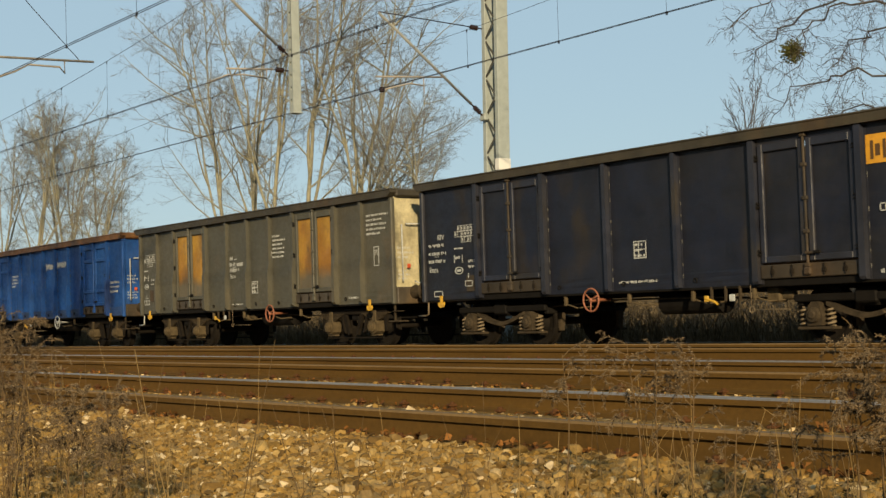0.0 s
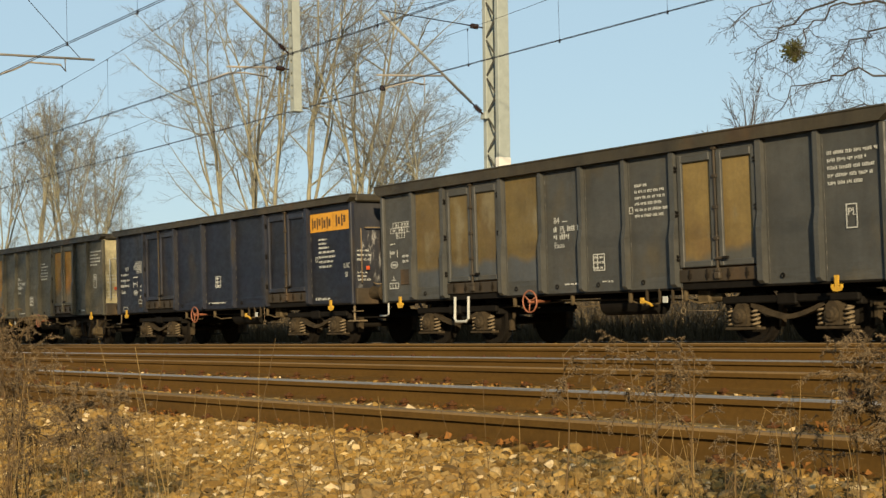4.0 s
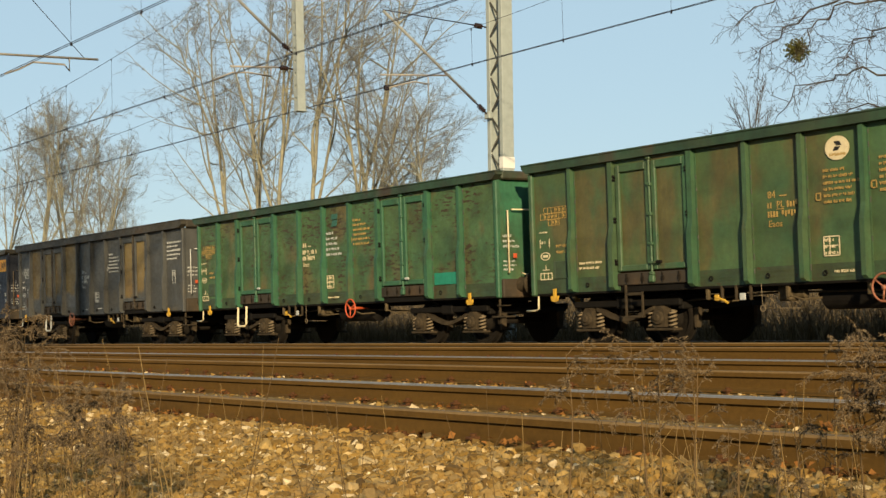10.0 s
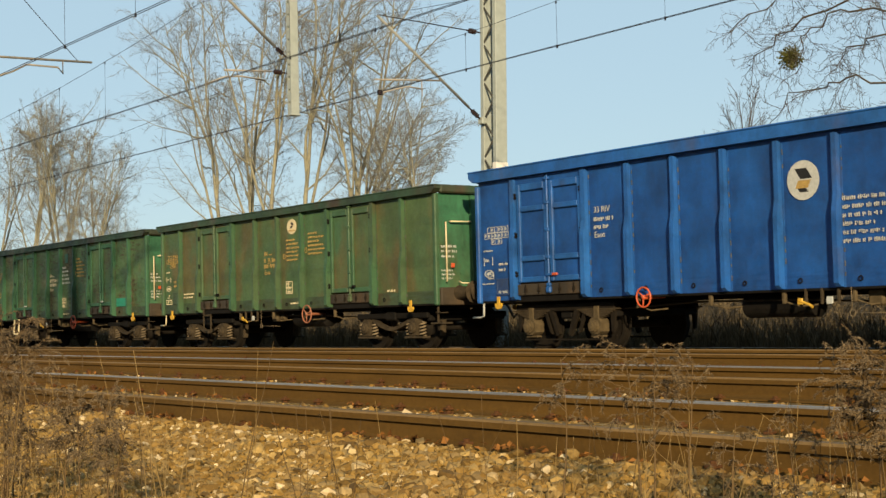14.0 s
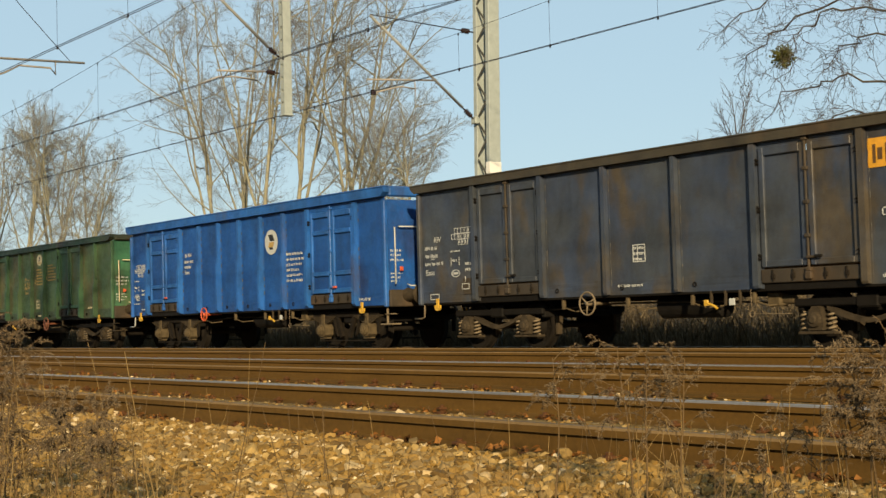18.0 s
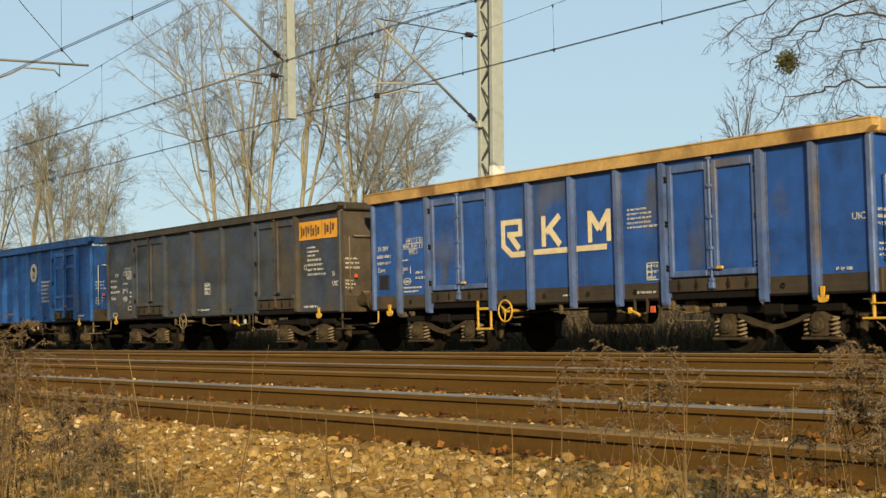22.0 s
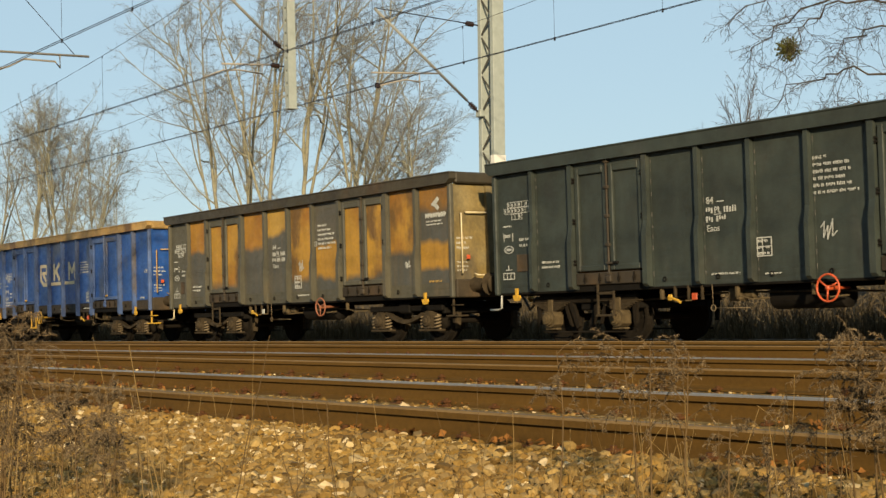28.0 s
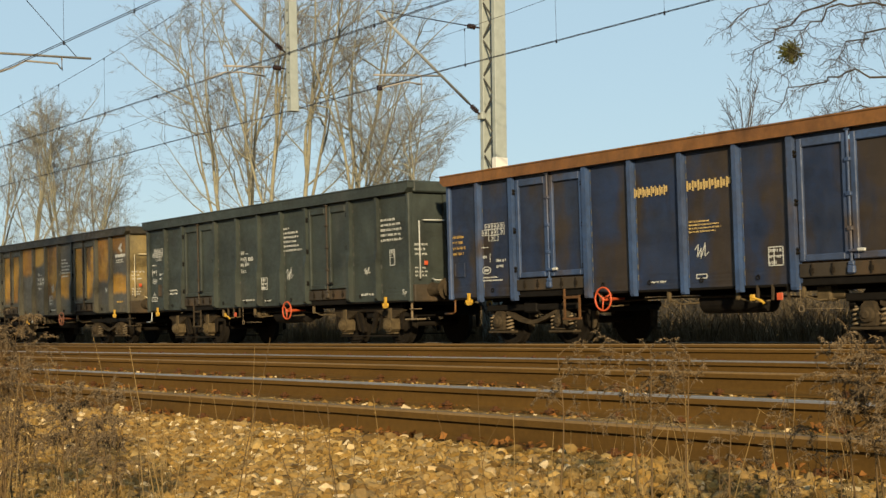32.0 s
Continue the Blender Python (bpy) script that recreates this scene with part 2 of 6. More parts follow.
# ---- mesh helpers ----
class Geo:
    """Collects vertices and faces of one part."""

    def __init__(self):
        self.v, self.f = [], []

    def add(self, verts, faces):
        o = len(self.v)
        self.v.extend(tuple(p) for p in verts)
        self.f.extend(tuple(i + o for i in f) for f in faces)
        return self

    def box(self, x0, x1, y0, y1, z0, z1, c=0.0):
        """A box, with chamfered edges of width c."""
        c = min(c, abs(x1 - x0) * 0.45, abs(y1 - y0) * 0.45, abs(z1 - z0) * 0.45)
        if c <= 0:
            vs = [(x, y, z) for x in (x0, x1) for y in (y0, y1) for z in (z0, z1)]
            return self.add(vs, [(0, 1, 3, 2), (4, 6, 7, 5), (0, 4, 5, 1), (2, 3, 7, 6), (0, 2, 6, 4), (1, 5, 7, 3)])
        bm = bmesh.new()
        bmesh.ops.create_cube(bm, size=1.0)
        for q in bm.verts:
            q.co = Vector(((x0 + x1) / 2 + q.co.x * (x1 - x0), (y0 + y1) / 2 + q.co.y * (y1 - y0), (z0 + z1) / 2 + q.co.z * (z1 - z0)))
        bmesh.ops.bevel(bm, geom=bm.edges[:], offset=c, segments=1, affect="EDGES")
        bm.verts.index_update()
        self.add([q.co for q in bm.verts], [[q.index for q in f.verts] for f in bm.faces])
        bm.free()
        return self

    def extrude(self, outline, axis, a, b):
        """A closed outline in the plane across axis, drawn out from a to b."""
        n = len(outline)

        def p(q, w):
            return (w, q[0], q[1]) if axis == "x" else ((q[0], w, q[1]) if axis == "y" else (q[0], q[1], w))
        vs = [p(q, a) for q in outline] + [p(q, b) for q in outline]
        fs = [(i, (i + 1) % n, n + (i + 1) % n, n + i) for i in range(n)]
        return self.add(vs, fs + [tuple(range(n))[::-1], tuple(range(n, 2 * n))])

    def tube(self, path, radii, sides=6, caps=True):
        """A round bar along a path; radii: one or one per point."""
        path = [Vector(p) for p in path]
        if isinstance(radii, (int, float)):
            radii = [radii] * len(path)
        vs, fs = [], []
        up = Vector((0.13, 0.21, 0.97))
        for i, p in enumerate(path):
            d = (path[min(i + 1, len(path) - 1)] - path[max(i - 1, 0)])
            d = d.normalized() if d.length > 1e-9 else Vector((0, 0, 1))
            s = d.cross(up)
            if s.length < 0.1:
                s = d.cross(Vector((1, 0, 0)))
            s.normalize()
            t = s.cross(d)
            for k in range(sides):
                a = 2 * math.pi * k / sides
                vs.append(p + (s * math.cos(a) + t * math.sin(a)) * radii[i])
        for i in range(len(path) - 1):
            for k in range(sides):
                k2 = (k + 1) % sides
                fs.append((i * sides + k, i * sides + k2, (i + 1) * sides + k2, (i + 1) * sides + k))
        if caps:
            fs.append(tuple(range(sides))[::-1])
            fs.append(tuple(range((len(path) - 1) * sides, len(path) * sides)))
        return self.add(vs, fs)

    def lathe(self, centre, axis, rings, sides=20):
        """Rings of (along, radius) round an axis through centre."""
        c = Vector(centre)
        vs, fs = [], []
        for a, r in rings:
            for k in range(sides):
                t = 2 * math.pi * k / sides
                u, w = r * math.cos(t), r * math.sin(t)
                vs.append(c + (Vector((a, u, w)) if axis == "x" else Vector((u, a, w)) if axis == "y" else Vector((u, w, a))))
        for i in range(len(rings) - 1):
            for k in range(sides):
                k2 = (k + 1) % sides
                fs.append((i * sides + k, i * sides + k2, (i + 1) * sides + k2, (i + 1) * sides + k))
        fs.append(tuple(range(sides))[::-1])
        fs.append(tuple(range((len(rings) - 1) * sides, len(rings) * sides)))
        return self.add(vs, fs)

    def ring(self, centre, axis, r, thick, sides=24, sec=6):
        """A torus."""
        c = Vector(centre)
        vs, fs = [], []
        for k in range(sides):
            t = 2 * math.pi * k / sides
            for j in range(sec):
                s = 2 * math.pi * j / sec
                q, a = r + thick * math.cos(s), thick * math.sin(s)
                u, w = q * math.cos(t), q * math.sin(t)
                vs.append(c + (Vector((u, a, w)) if axis == "y" else Vector((a, u, w)) if axis == "x" else Vector((u, w, a))))
        for k in range(sides):
            for j in range(sec):
                fs.append((k * sec + j, k * sec + (j + 1) % sec, ((k + 1) % sides) * sec + (j + 1) % sec, ((k + 1) % sides) * sec + j))
        return self.add(vs, fs)

    def mesh(self, name, mats, smooth=False):
        me = bpy.data.meshes.new(name)
        me.from_pydata(self.v, [], self.f)
        for m in (mats if isinstance(mats, (list, tuple)) else [mats]):
            me.materials.append(m)
        bm = bmesh.new()
        bm.from_mesh(me)
        bmesh.ops.recalc_face_normals(bm, faces=bm.faces)
        bm.to_mesh(me)
        bm.free()
        if smooth:
            me.shade_smooth()
        return me


def part(name, geo, material, parent, label="", smooth=False):
    """One mesh object under a thing or under a part."""
    ob = new(name, geo.mesh(name, material, smooth) if isinstance(geo, Geo) else geo)
    ob.parent = parent
    if label:
        tagged(ob, label)
    return ob


def thing(name, label, category, group="", m=None, kind=""):
    ob = new(name)
    tagged(ob, label, category, group, kind)
    if m is not None:
        ob.matrix_basis = m
    return ob


def mesh_np(name, verts, tris, material, smooth=False):
    me = bpy.data.meshes.new(name)
    nv, nt = len(verts), len(tris)
    me.vertices.add(nv)
    me.vertices.foreach_set("co", np.ascontiguousarray(verts, dtype=np.float32).ravel())
    me.loops.add(nt * 3)
    me.loops.foreach_set("vertex_index", np.ascontiguousarray(tris, dtype=np.int32).ravel())
    me.polygons.add(nt)
    me.polygons.foreach_set("loop_start", np.arange(0, nt * 3, 3, dtype=np.int32))
    me.polygons.foreach_set("loop_total", np.full(nt, 3, dtype=np.int32))
    me.materials.append(material)
    me.update(calc_edges=True)
    me.validate()
    if smooth:
        me.shade_smooth()
    else:
        me.shade_flat()
    return me


# ---- ground ----
TRACK_Y = ((4.586, 6.255, -0.012), (8.390, 10.149, 0.006), (12.886, 14.457, 0.015), (17.45, 18.96, -0.11))   # near rail, far rail, head height
GROUND_Z = -0.235


def build_ground():
    g = Geo()
    xs = [-3000, -600, -200, -100, -60, -40, -30] + [-25 + i for i in range(0, 34)] + [15, 40, 100, 400, 3000]
    ys = [-600, -60, -10] + [i * 0.5 for i in range(-4, 50)] + [27, 30, 34, 40, 60, 120, 400, 3000]
    idx = {}
    for i, x in enumerate(xs):
        for j, y in enumerate(ys):
            z = GROUND_Z + 0.03 * noise.noise(Vector((x * 0.7, y * 0.7, 0)))
            if 4.3 <= y <= 19.5:
                z = GROUND_Z + 0.062 + 0.012 * noise.noise(Vector((x * 2.1, y * 2.1, 3)))
            if y > 19.5:
                z -= min(0.35, (y - 19.5) * 0.1)
            if y > 26:
                z += 2.0 * min(1, (y - 26) / 9)
            if y < 4.3:
                z -= 0.05
            if y < 1.5:
                z -= min(0.5, (1.5 - y) * 0.22)
            idx[i, j] = len(g.v)
            g.v.append((x, y, z))
    for i in range(len(xs) - 1):
        for j in range(len(ys) - 1):
            g.f.append((idx[i, j], idx[i + 1, j], idx[i + 1, j + 1], idx[i, j + 1]))
    ob = new("ground", g.mesh("ground", M_GROUND, True))
    tagged(ob, "brown gravelly soil and ballast bed under the tracks", "ground", kind="structure")


build_ground()

RAIL_OUTLINE = [(-0.075, -0.172), (0.075, -0.172), (0.075, -0.160), (0.030, -0.145), (0.008, -0.130), (0.008, -0.050), (0.039, -0.045), (0.039, -0.012), (0.031, 0.0),
                (-0.031, 0.0), (-0.039, -0.012), (-0.039, -0.045), (-0.008, -0.050), (-0.008, -0.130), (-0.030, -0.145), (-0.075, -0.160)]


def build_track(k, y0, y1, z, shine):
    tr = thing("railway_track", "rusty steel rails on sleepers in stone ballast", "railway track", "parallel tracks")
    for side, y in enumerate((y0, y1)):
        me = Geo().extrude([(y + a, z + b) for a, b in RAIL_OUTLINE], "x", -700, 260).mesh("rail", [M_RAIL, M_RAILTOP if shine[side] else M_RAILTOP_DULL])
        for p in me.polygons:
            if p.normal.z > 0.9 and p.center.z > z - 0.01 or (abs(p.normal.y) > 0.3 and p.normal.z > 0.3 and p.center.z > z - 0.02):
                p.material_index = 1
        part("rail", me, None, tr, "rail with a bright worn running surface" if shine[side] else "rail with a dull rusty running surface")
    sl = Geo().box(-0.13, 0.13, y0 - 0.42, y1 + 0.42, z - 0.36, z - 0.183, 0.015).mesh("sleeper", M_SLEEPER)
    clip = Geo().box(-0.06, 0.06, -0.02, 0.05, -0.178, -0.15, 0.008).lathe((0, 0.0, 0), "z", [(-0.15, 0.022), (-0.10, 0.018)], 8).box(-0.03, 0.03, -0.03, 0.035, -0.135, -0.115, 0.006).mesh("clip", M_CLIP)
    far = Geo()
    for i in range(-150, 20):
        x = i * 0.6 + 0.13 * k + random.uniform(-0.03, 0.03)
        if -40 < x < 6:
            ob = part("sleeper", sl, None, tr)
            ob.location.x = x
        else:
            far.box(x - 0.13, x + 0.13, y0 - 0.5, y1 + 0.5, z - 0.36, z - 0.178)
        if -34 < x < 0 and k < 3:
            for y in (y0, y1):
                for s in (-1, 1):
                    ob = part("clip", clip, None, tr)
                    ob.location = (x + random.uniform(-0.06, 0.06), y + s * 0.075, z - random.uniform(0.0, 0.03))
                    ob.rotation_euler.z = (0 if s > 0 else math.pi) + random.uniform(-0.3, 0.3)
    tagged(part("far_sleepers", far, M_SLEEPER, tr), kind="stuff")


for k, (y0, y1, z) in enumerate(TRACK_Y):
    build_track(k, y0, y1, z, ((False, True), (False, True), (False, False), (True, True))[k])


# ---- freight wagons ----
LEN, HALF = 6.42, 1.43          # half length of the body, half width over the ribs
Z_LOW, Z_TOP = 0.84, 3.25


def bars(g, x, z, w, h, rows, y, rnd, fill=0.7, word=0.085):
    """Rows of small upright bars for writing that cannot be read, on the plane y."""
    pitch = h / rows
    t = min(pitch * 0.52, 0.11)
    for r in range(rows):
        zz, xx = z - (r + 0.8) * pitch, x
        end = x + w * rnd.uniform(0.6, 1.0)
        left = rnd.randint(2, 7)
        while xx < end:
            ww = t * rnd.uniform(0.22, 0.36)
            low = zz + (t * 0.3 if rnd.random() < 0.15 else 0)
            g.box(xx, xx + ww, y - 0.003, y + 0.001, low, zz + t * rnd.uniform(0.75, 1.0))
            left -= 1
            xx += ww + t * (0.24 if left else 0.75)
            left = left or rnd.randint(2, 7)


def lettering(body, size, x, y, z):
    """Writing with the built-in font on the plane y, read from the near side."""
    cu = bpy.data.curves.new("lettering", "FONT")
    cu.body, cu.size, cu.extrude, cu.resolution_u = body, size, 0.002, 2
    tmp = bpy.data.objects.new("lettering", cu)
    me = bpy.data.meshes.new_from_object(tmp)
    bpy.data.objects.remove(tmp)
    me.transform(Matrix.Translation((x, y, z)) @ Matrix.Rotation(math.pi / 2, 4, "X"))
    return me


def sheet(x0, x1, z0, z1, y, rnd, bulge):
    """A pressed steel sheet, slightly dented, 8 mm thick."""
    n, m = 6, 8
    sx, sz = rnd.uniform(0, 50), rnd.uniform(0, 50)
    vs, fs = [], []
    for k in (0, 1):
        for i in range(n + 1):
            for j in range(m + 1):
                u, w = i / n, j / m
                d = bulge * (math.sin(math.pi * u) * math.sin(math.pi * w)) * 0.6 + 0.006 * noise.noise(Vector((sx + u * 2, sz + w * 4, 0))) * min(1, 6 * u * (1 - u))
                vs.append((x0 + (x1 - x0) * u, y + d + (0.008 if y < 0 else -0.008) * k, z0 + (z1 - z0) * w))
    o = (n + 1) * (m + 1)
    for i in range(n):
        for j in range(m):
            a = i * (m + 1) + j
            fs.append((a, a + m + 1, a + m + 2, a + 1))
            fs.append((o + a, o + a + 1, o + a + m + 2, o + a + m + 1))
    rim = [i * (m + 1) for i in range(n + 1)] + [n * (m + 1) + j for j in range(1, m + 1)] + [i * (m + 1) + m for i in range(n - 1, -1, -1)] + [j for j in range(m - 1, 0, -1)]
    for a, b in zip(rim, rim[1:] + rim[:1]):
        fs.append((a, b, o + b, o + a))
    return Geo().add(vs, fs)


def rib(x, s, w=0.12, step=1.95, foot=0.85, straight=False):
    """An upright side stanchion, deeper below the step unless it is straight."""
    g = Geo()
    out = [(1.325, 3.10), (1.428, 3.10), (1.428, step), (HALF + 0.045, step - 0.24), (HALF + 0.045, foot + 0.05), (1.42, foot), (1.325, foot)]
    if straight:
        out = [(1.325, 3.10), (1.44, 3.10), (1.44, foot + 0.04), (1.42, foot), (1.325, foot)]
    g.extrude([(s * a, b) for a, b in out], "x", x - w / 2, x + w / 2)
    # welded side flanges
    g.box(x - w / 2 - 0.03, x + w / 2 + 0.03, min(s * 1.322, s * 1.345), max(s * 1.322, s * 1.345), Z_LOW, 3.06)
    return g


def weld(x, w, rnd):
    """Worn stitch welds along the flange of a near stanchion."""
    g = Geo()
    z = 1.0
    while z < 2.95:
        ln = rnd.uniform(0.05, 0.10)
        if rnd.random() < 0.8:
            g.box(x + w / 2 + 0.022, x + w / 2 + 0.036, -1.3495, -1.334, z, z + ln, 0.004)
        z += ln + rnd.uniform(0.08, 0.16)
    return g


def bogie(wagon, x, kind):
    """A two-axle bogie with its frame, axle boxes, springs and wheelsets."""
    bo = new("bogie")
    bo.parent = wagon
    bo.location = (x, 0, -0.11)
    wheels = []
    for s in (-1, 1):
        y = s * 1.02
        g = Geo()
        if kind == "spring":
            curve = [(-0.72 + 0.12 * i, 0.40 + 0.20 * abs((i - 6) / 6) ** 1.6) for i in range(13)]
            g.extrude([(-0.72, 0.66)] + curve + [(0.72, 0.66)] + [(a, b + 0.075) for a, b in reversed(curve)][1:-1], "y", y - 0.06, y + 0.06)
            part("frame_beam", Geo().box(-1.34, 1.34, y - 0.05, y + 0.04, 0.66, 0.78, 0.02), M_STEEL_DARK, bo)
            part("spring_bolster", Geo().box(-0.20, 0.20, y - 0.07, y + 0.07, 0.62, 0.84, 0.03), M_STEEL_DARK, bo)
        else:
            g.box(-1.36, 1.36, y - 0.05, y + 0.04, 0.72, 0.86, 0.015)
            for q in (-1, 1):
                g.extrude([(q * 0.42, 0.74), (q * 0.30, 0.74), (q * 0.12, 0.30), (q * 0.20, 0.26)], "y", y - 0.05, y + 0.02)
                g.extrude([(q * 0.36, 0.30), (q * 0.42, 0.34), (q * 0.58, 0.72), (q * 0.50, 0.72)], "y", y - 0.02, y + 0.03)
                g.extrude([(q * 1.24, 0.34), (q * 1.30, 0.34), (q * 1.34, 0.72), (q * 1.22, 0.72)], "y", y - 0.02, y + 0.03)
            g.box(-1.16, 1.16, y - 0.015, y + 0.015, 0.185, 0.215, 0.004)
        part("side_frame", g, M_BOGIE if kind == "spring" else M_STEEL_BROWN, bo)
        for ax in (-0.9, 0.9):
            if kind != "spring":
                g = Geo().extrude([(ax - 0.15, 0.34), (ax - 0.08, 0.29), (ax + 0.08, 0.29), (ax + 0.15, 0.34), (ax + 0.16, 0.50), (ax + 0.10, 0.58), (ax - 0.10, 0.58), (ax - 0.16, 0.50)], "y", y - 0.11, y + 0.11)
                g.lathe((ax, 0, 0.44), "y", [(y + s * 0.11, 0.125), (y + s * 0.15, 0.125), (y + s * 0.155, 0.10), (y + s * 0.19, 0.095), (y + s * 0.195, 0.05), (y + s * 0.215, 0.05)], 16)
                for a in range(6):
                    g.lathe((ax + 0.105 * math.cos(a * 1.047), 0, 0.44 + 0.105 * math.sin(a * 1.047)), "y", [(y + s * 0.14, 0.016), (y + s * 0.172, 0.014)], 6)
                g.box(ax - 0.16, ax + 0.16, y - 0.06, y + 0.06, 0.24, 0.28, 0.01).box(ax - 0.07, ax + 0.07, y - 0.075, y + 0.075, 0.54, 0.80, 0.012)
                part("axle_box", g, M_AXLE, bo, "dusty axle box with a bolted round cover")
                g = Geo()
                for j in range(7):
                    g.box(ax - 0.14 - j * 0.065, ax + 0.14 + j * 0.065, y - 0.06, y + 0.06, 0.575 + j * 0.026, 0.598 + j * 0.026, 0.004)
                part("leaf_spring", g, M_BOGIE, bo)
                continue
            g = Geo().extrude([(ax - 0.13, 0.30), (ax + 0.13, 0.30), (ax + 0.15, 0.44), (ax + 0.11, 0.60), (ax + 0.05, 0.66), (ax - 0.05, 0.66), (ax - 0.11, 0.60), (ax - 0.15, 0.44)], "y", y - 0.12, y + 0.12)
            g.lathe((ax, 0, 0.46), "y", [(y + s * 0.12, 0.125), (y + s * 0.17, 0.11), (y + s * 0.175, 0.07), (y + s * 0.20, 0.05)], 14)
            g.box(ax - 0.34, ax + 0.34, y - 0.10, y + 0.10, 0.24, 0.285, 0.01)
            part("axle_box", g, M_BOGIE, bo)
            if kind == "spring":
                for q in (-0.25, 0.25):
                    helix = [(ax + q + 0.062 * math.cos(a * 0.9), y + s * 0.03 + 0.062 * math.sin(a * 0.9), 0.28 + a * 0.3 / 31) for a in range(0, 32)]
                    part("coil_spring", Geo().tube(helix, 0.019, 5), M_SPRING, bo, "dusty coil spring", True)
            for q in (-1, 1):
                g = Geo().extrude([(ax + q * 0.50, 0.28), (ax + q * 0.54, 0.28), (ax + q * 0.58, 0.62), (ax + q * 0.50, 0.62)], "y", s * 0.68, s * 0.80)
                part("brake_shoe", g, M_BOGIE, bo)
    for ax in (-0.9, 0.9):
        g = Geo().lathe((0, 0, 0), "y", [(-0.95, 0.06), (-0.70, 0.07), (0.70, 0.07), (0.95, 0.06)], 10)
        for s in (-1, 1):
            g.lathe((0, 0, 0), "y", [(s * 0.685, 0.10), (s * 0.685, 0.49), (s * 0.71, 0.485), (s * 0.715, 0.462), (s * 0.815, 0.455), (s * 0.82, 0.40), (s * 0.77, 0.37), (s * 0.75, 0.20), (s * 0.80, 0.13), (s * 0.83, 0.09)], 28)
            for a in range(6):
                t = a * math.pi / 3
                g.lathe((0.28 * math.cos(t), 0, 0.28 * math.sin(t)), "y", [(s * 0.755, 0.035), (s * 0.77, 0.03)], 6)
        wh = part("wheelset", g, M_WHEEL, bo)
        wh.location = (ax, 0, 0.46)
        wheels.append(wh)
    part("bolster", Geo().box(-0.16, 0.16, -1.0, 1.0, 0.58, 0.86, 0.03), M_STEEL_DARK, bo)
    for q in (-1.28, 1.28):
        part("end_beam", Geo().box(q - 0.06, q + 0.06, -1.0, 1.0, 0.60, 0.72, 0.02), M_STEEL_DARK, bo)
    return wheels


def brake_wheel(parent, x, z, material, r=0.20):
    y = -1.47
    g = Geo().ring((x, y, z), "y", r, 0.017)
    for a in (0.4, 2.5, 4.6):
        g.tube([(x, y, z), (x + r * math.cos(a), y, z + r * math.sin(a))], 0.014, 6)
    g.lathe((x, 0, z), "y", [(y - 0.03, 0.035), (y + 0.02, 0.04), (y + 0.5, 0.02)], 10)
    part("brake_wheel", g, material, parent, "spoked hand brake wheel", True)


def door_pair(parent, xl, xr, s, mats, recess, rnd):
    """Two door leaves between their posts, with hinges and a locking bar."""
    xc = (xl + xr) / 2
    z0, z1 = 1.16, 3.0
    for side, (a, b) in enumerate(((xl + 0.09, xc - 0.025), (xc + 0.025, xr - 0.09))):
        g = sheet(a, b, z0, z1, s * 1.335, rnd, 0.0)
        leaf = part("door", g, mats[side], parent)
        f = Geo()
        w = 0.10
        y0, y1 = sorted((s * 1.33, s * 1.388))
        for bx in ((a, a + w, z0, z1), (b - w, b, z0, z1), (a + w, b - w, z0, z0 + w), (a + w, b - w, z1 - w * 1.3, z1)):
            f.box(bx[0], bx[1], y0, y1, bx[2], bx[3], 0.012)
        if recess:
            for zz in (1.55, 2.48):
                f.box(a + w, b - w, y0, y1, zz, zz + w, 0.012)
        part("door_frame", f, mats[2], leaf)
        hx = a - 0.02 if side == 0 else b + 0.02
        for zz in (1.32, 2.05, 2.78):
            h = Geo().box(hx - 0.045, hx + 0.045, *sorted((s * 1.385, s * 1.425)), zz - 0.04, zz - 0.012, 0.008).box(hx - 0.045, hx + 0.045, *sorted((s * 1.385, s * 1.425)), zz + 0.012, zz + 0.04, 0.008)
            h.tube([(hx, s * 1.41, zz - 0.055), (hx, s * 1.41, zz + 0.055)], 0.015, 6)
            part("hinge", h, M_STEEL_DARK, leaf)
    lock = Geo().tube([(xc, s * 1.40, z0 - 0.10), (xc, s * 1.40, z1 + 0.10)], 0.022, 7)
    for zz in (1.10, 1.60, 2.10, 2.60, 3.05):
        lock.box(xc - 0.05, xc + 0.05, *sorted((s * 1.36, s * 1.43)), zz - 0.03, zz + 0.03, 0.01)
    lock.box(xc - 0.065, xc + 0.065, *sorted((s * 1.37, s * 1.44)), 0.95, 1.07, 0.02)
    lock.box(xc - 0.015, xc + 0.26, *sorted((s * 1.42, s * 1.45)), 1.26, 1.30, 0.008)
    part("locking_bar", lock, mats[5], parent)
    part("lock_handle", Geo().box(xc + 0.14, xc + 0.28, *sorted((s * 1.42, s * 1.46)), 1.26, 1.31, 0.012), mats[3], parent)
    for x in (xl + 0.32, xl + 0.70, xr - 0.70, xr - 0.32):
        g = Geo().box(x - 0.035, x + 0.035, *sorted((s * 1.385, s * 1.415)), 0.98, 1.06, 0.012).tube([(x, s * 1.405, 0.95), (x, s * 1.405, 1.12)], 0.012, 6)
        part("door_catch", g, M_STEEL_BROWN, parent)
    part("door_sill", Geo().box(xl + 0.07, xr - 0.07, *sorted((s * 1.33, s * 1.385)), 0.92, 1.13, 0.012), mats[4], parent)


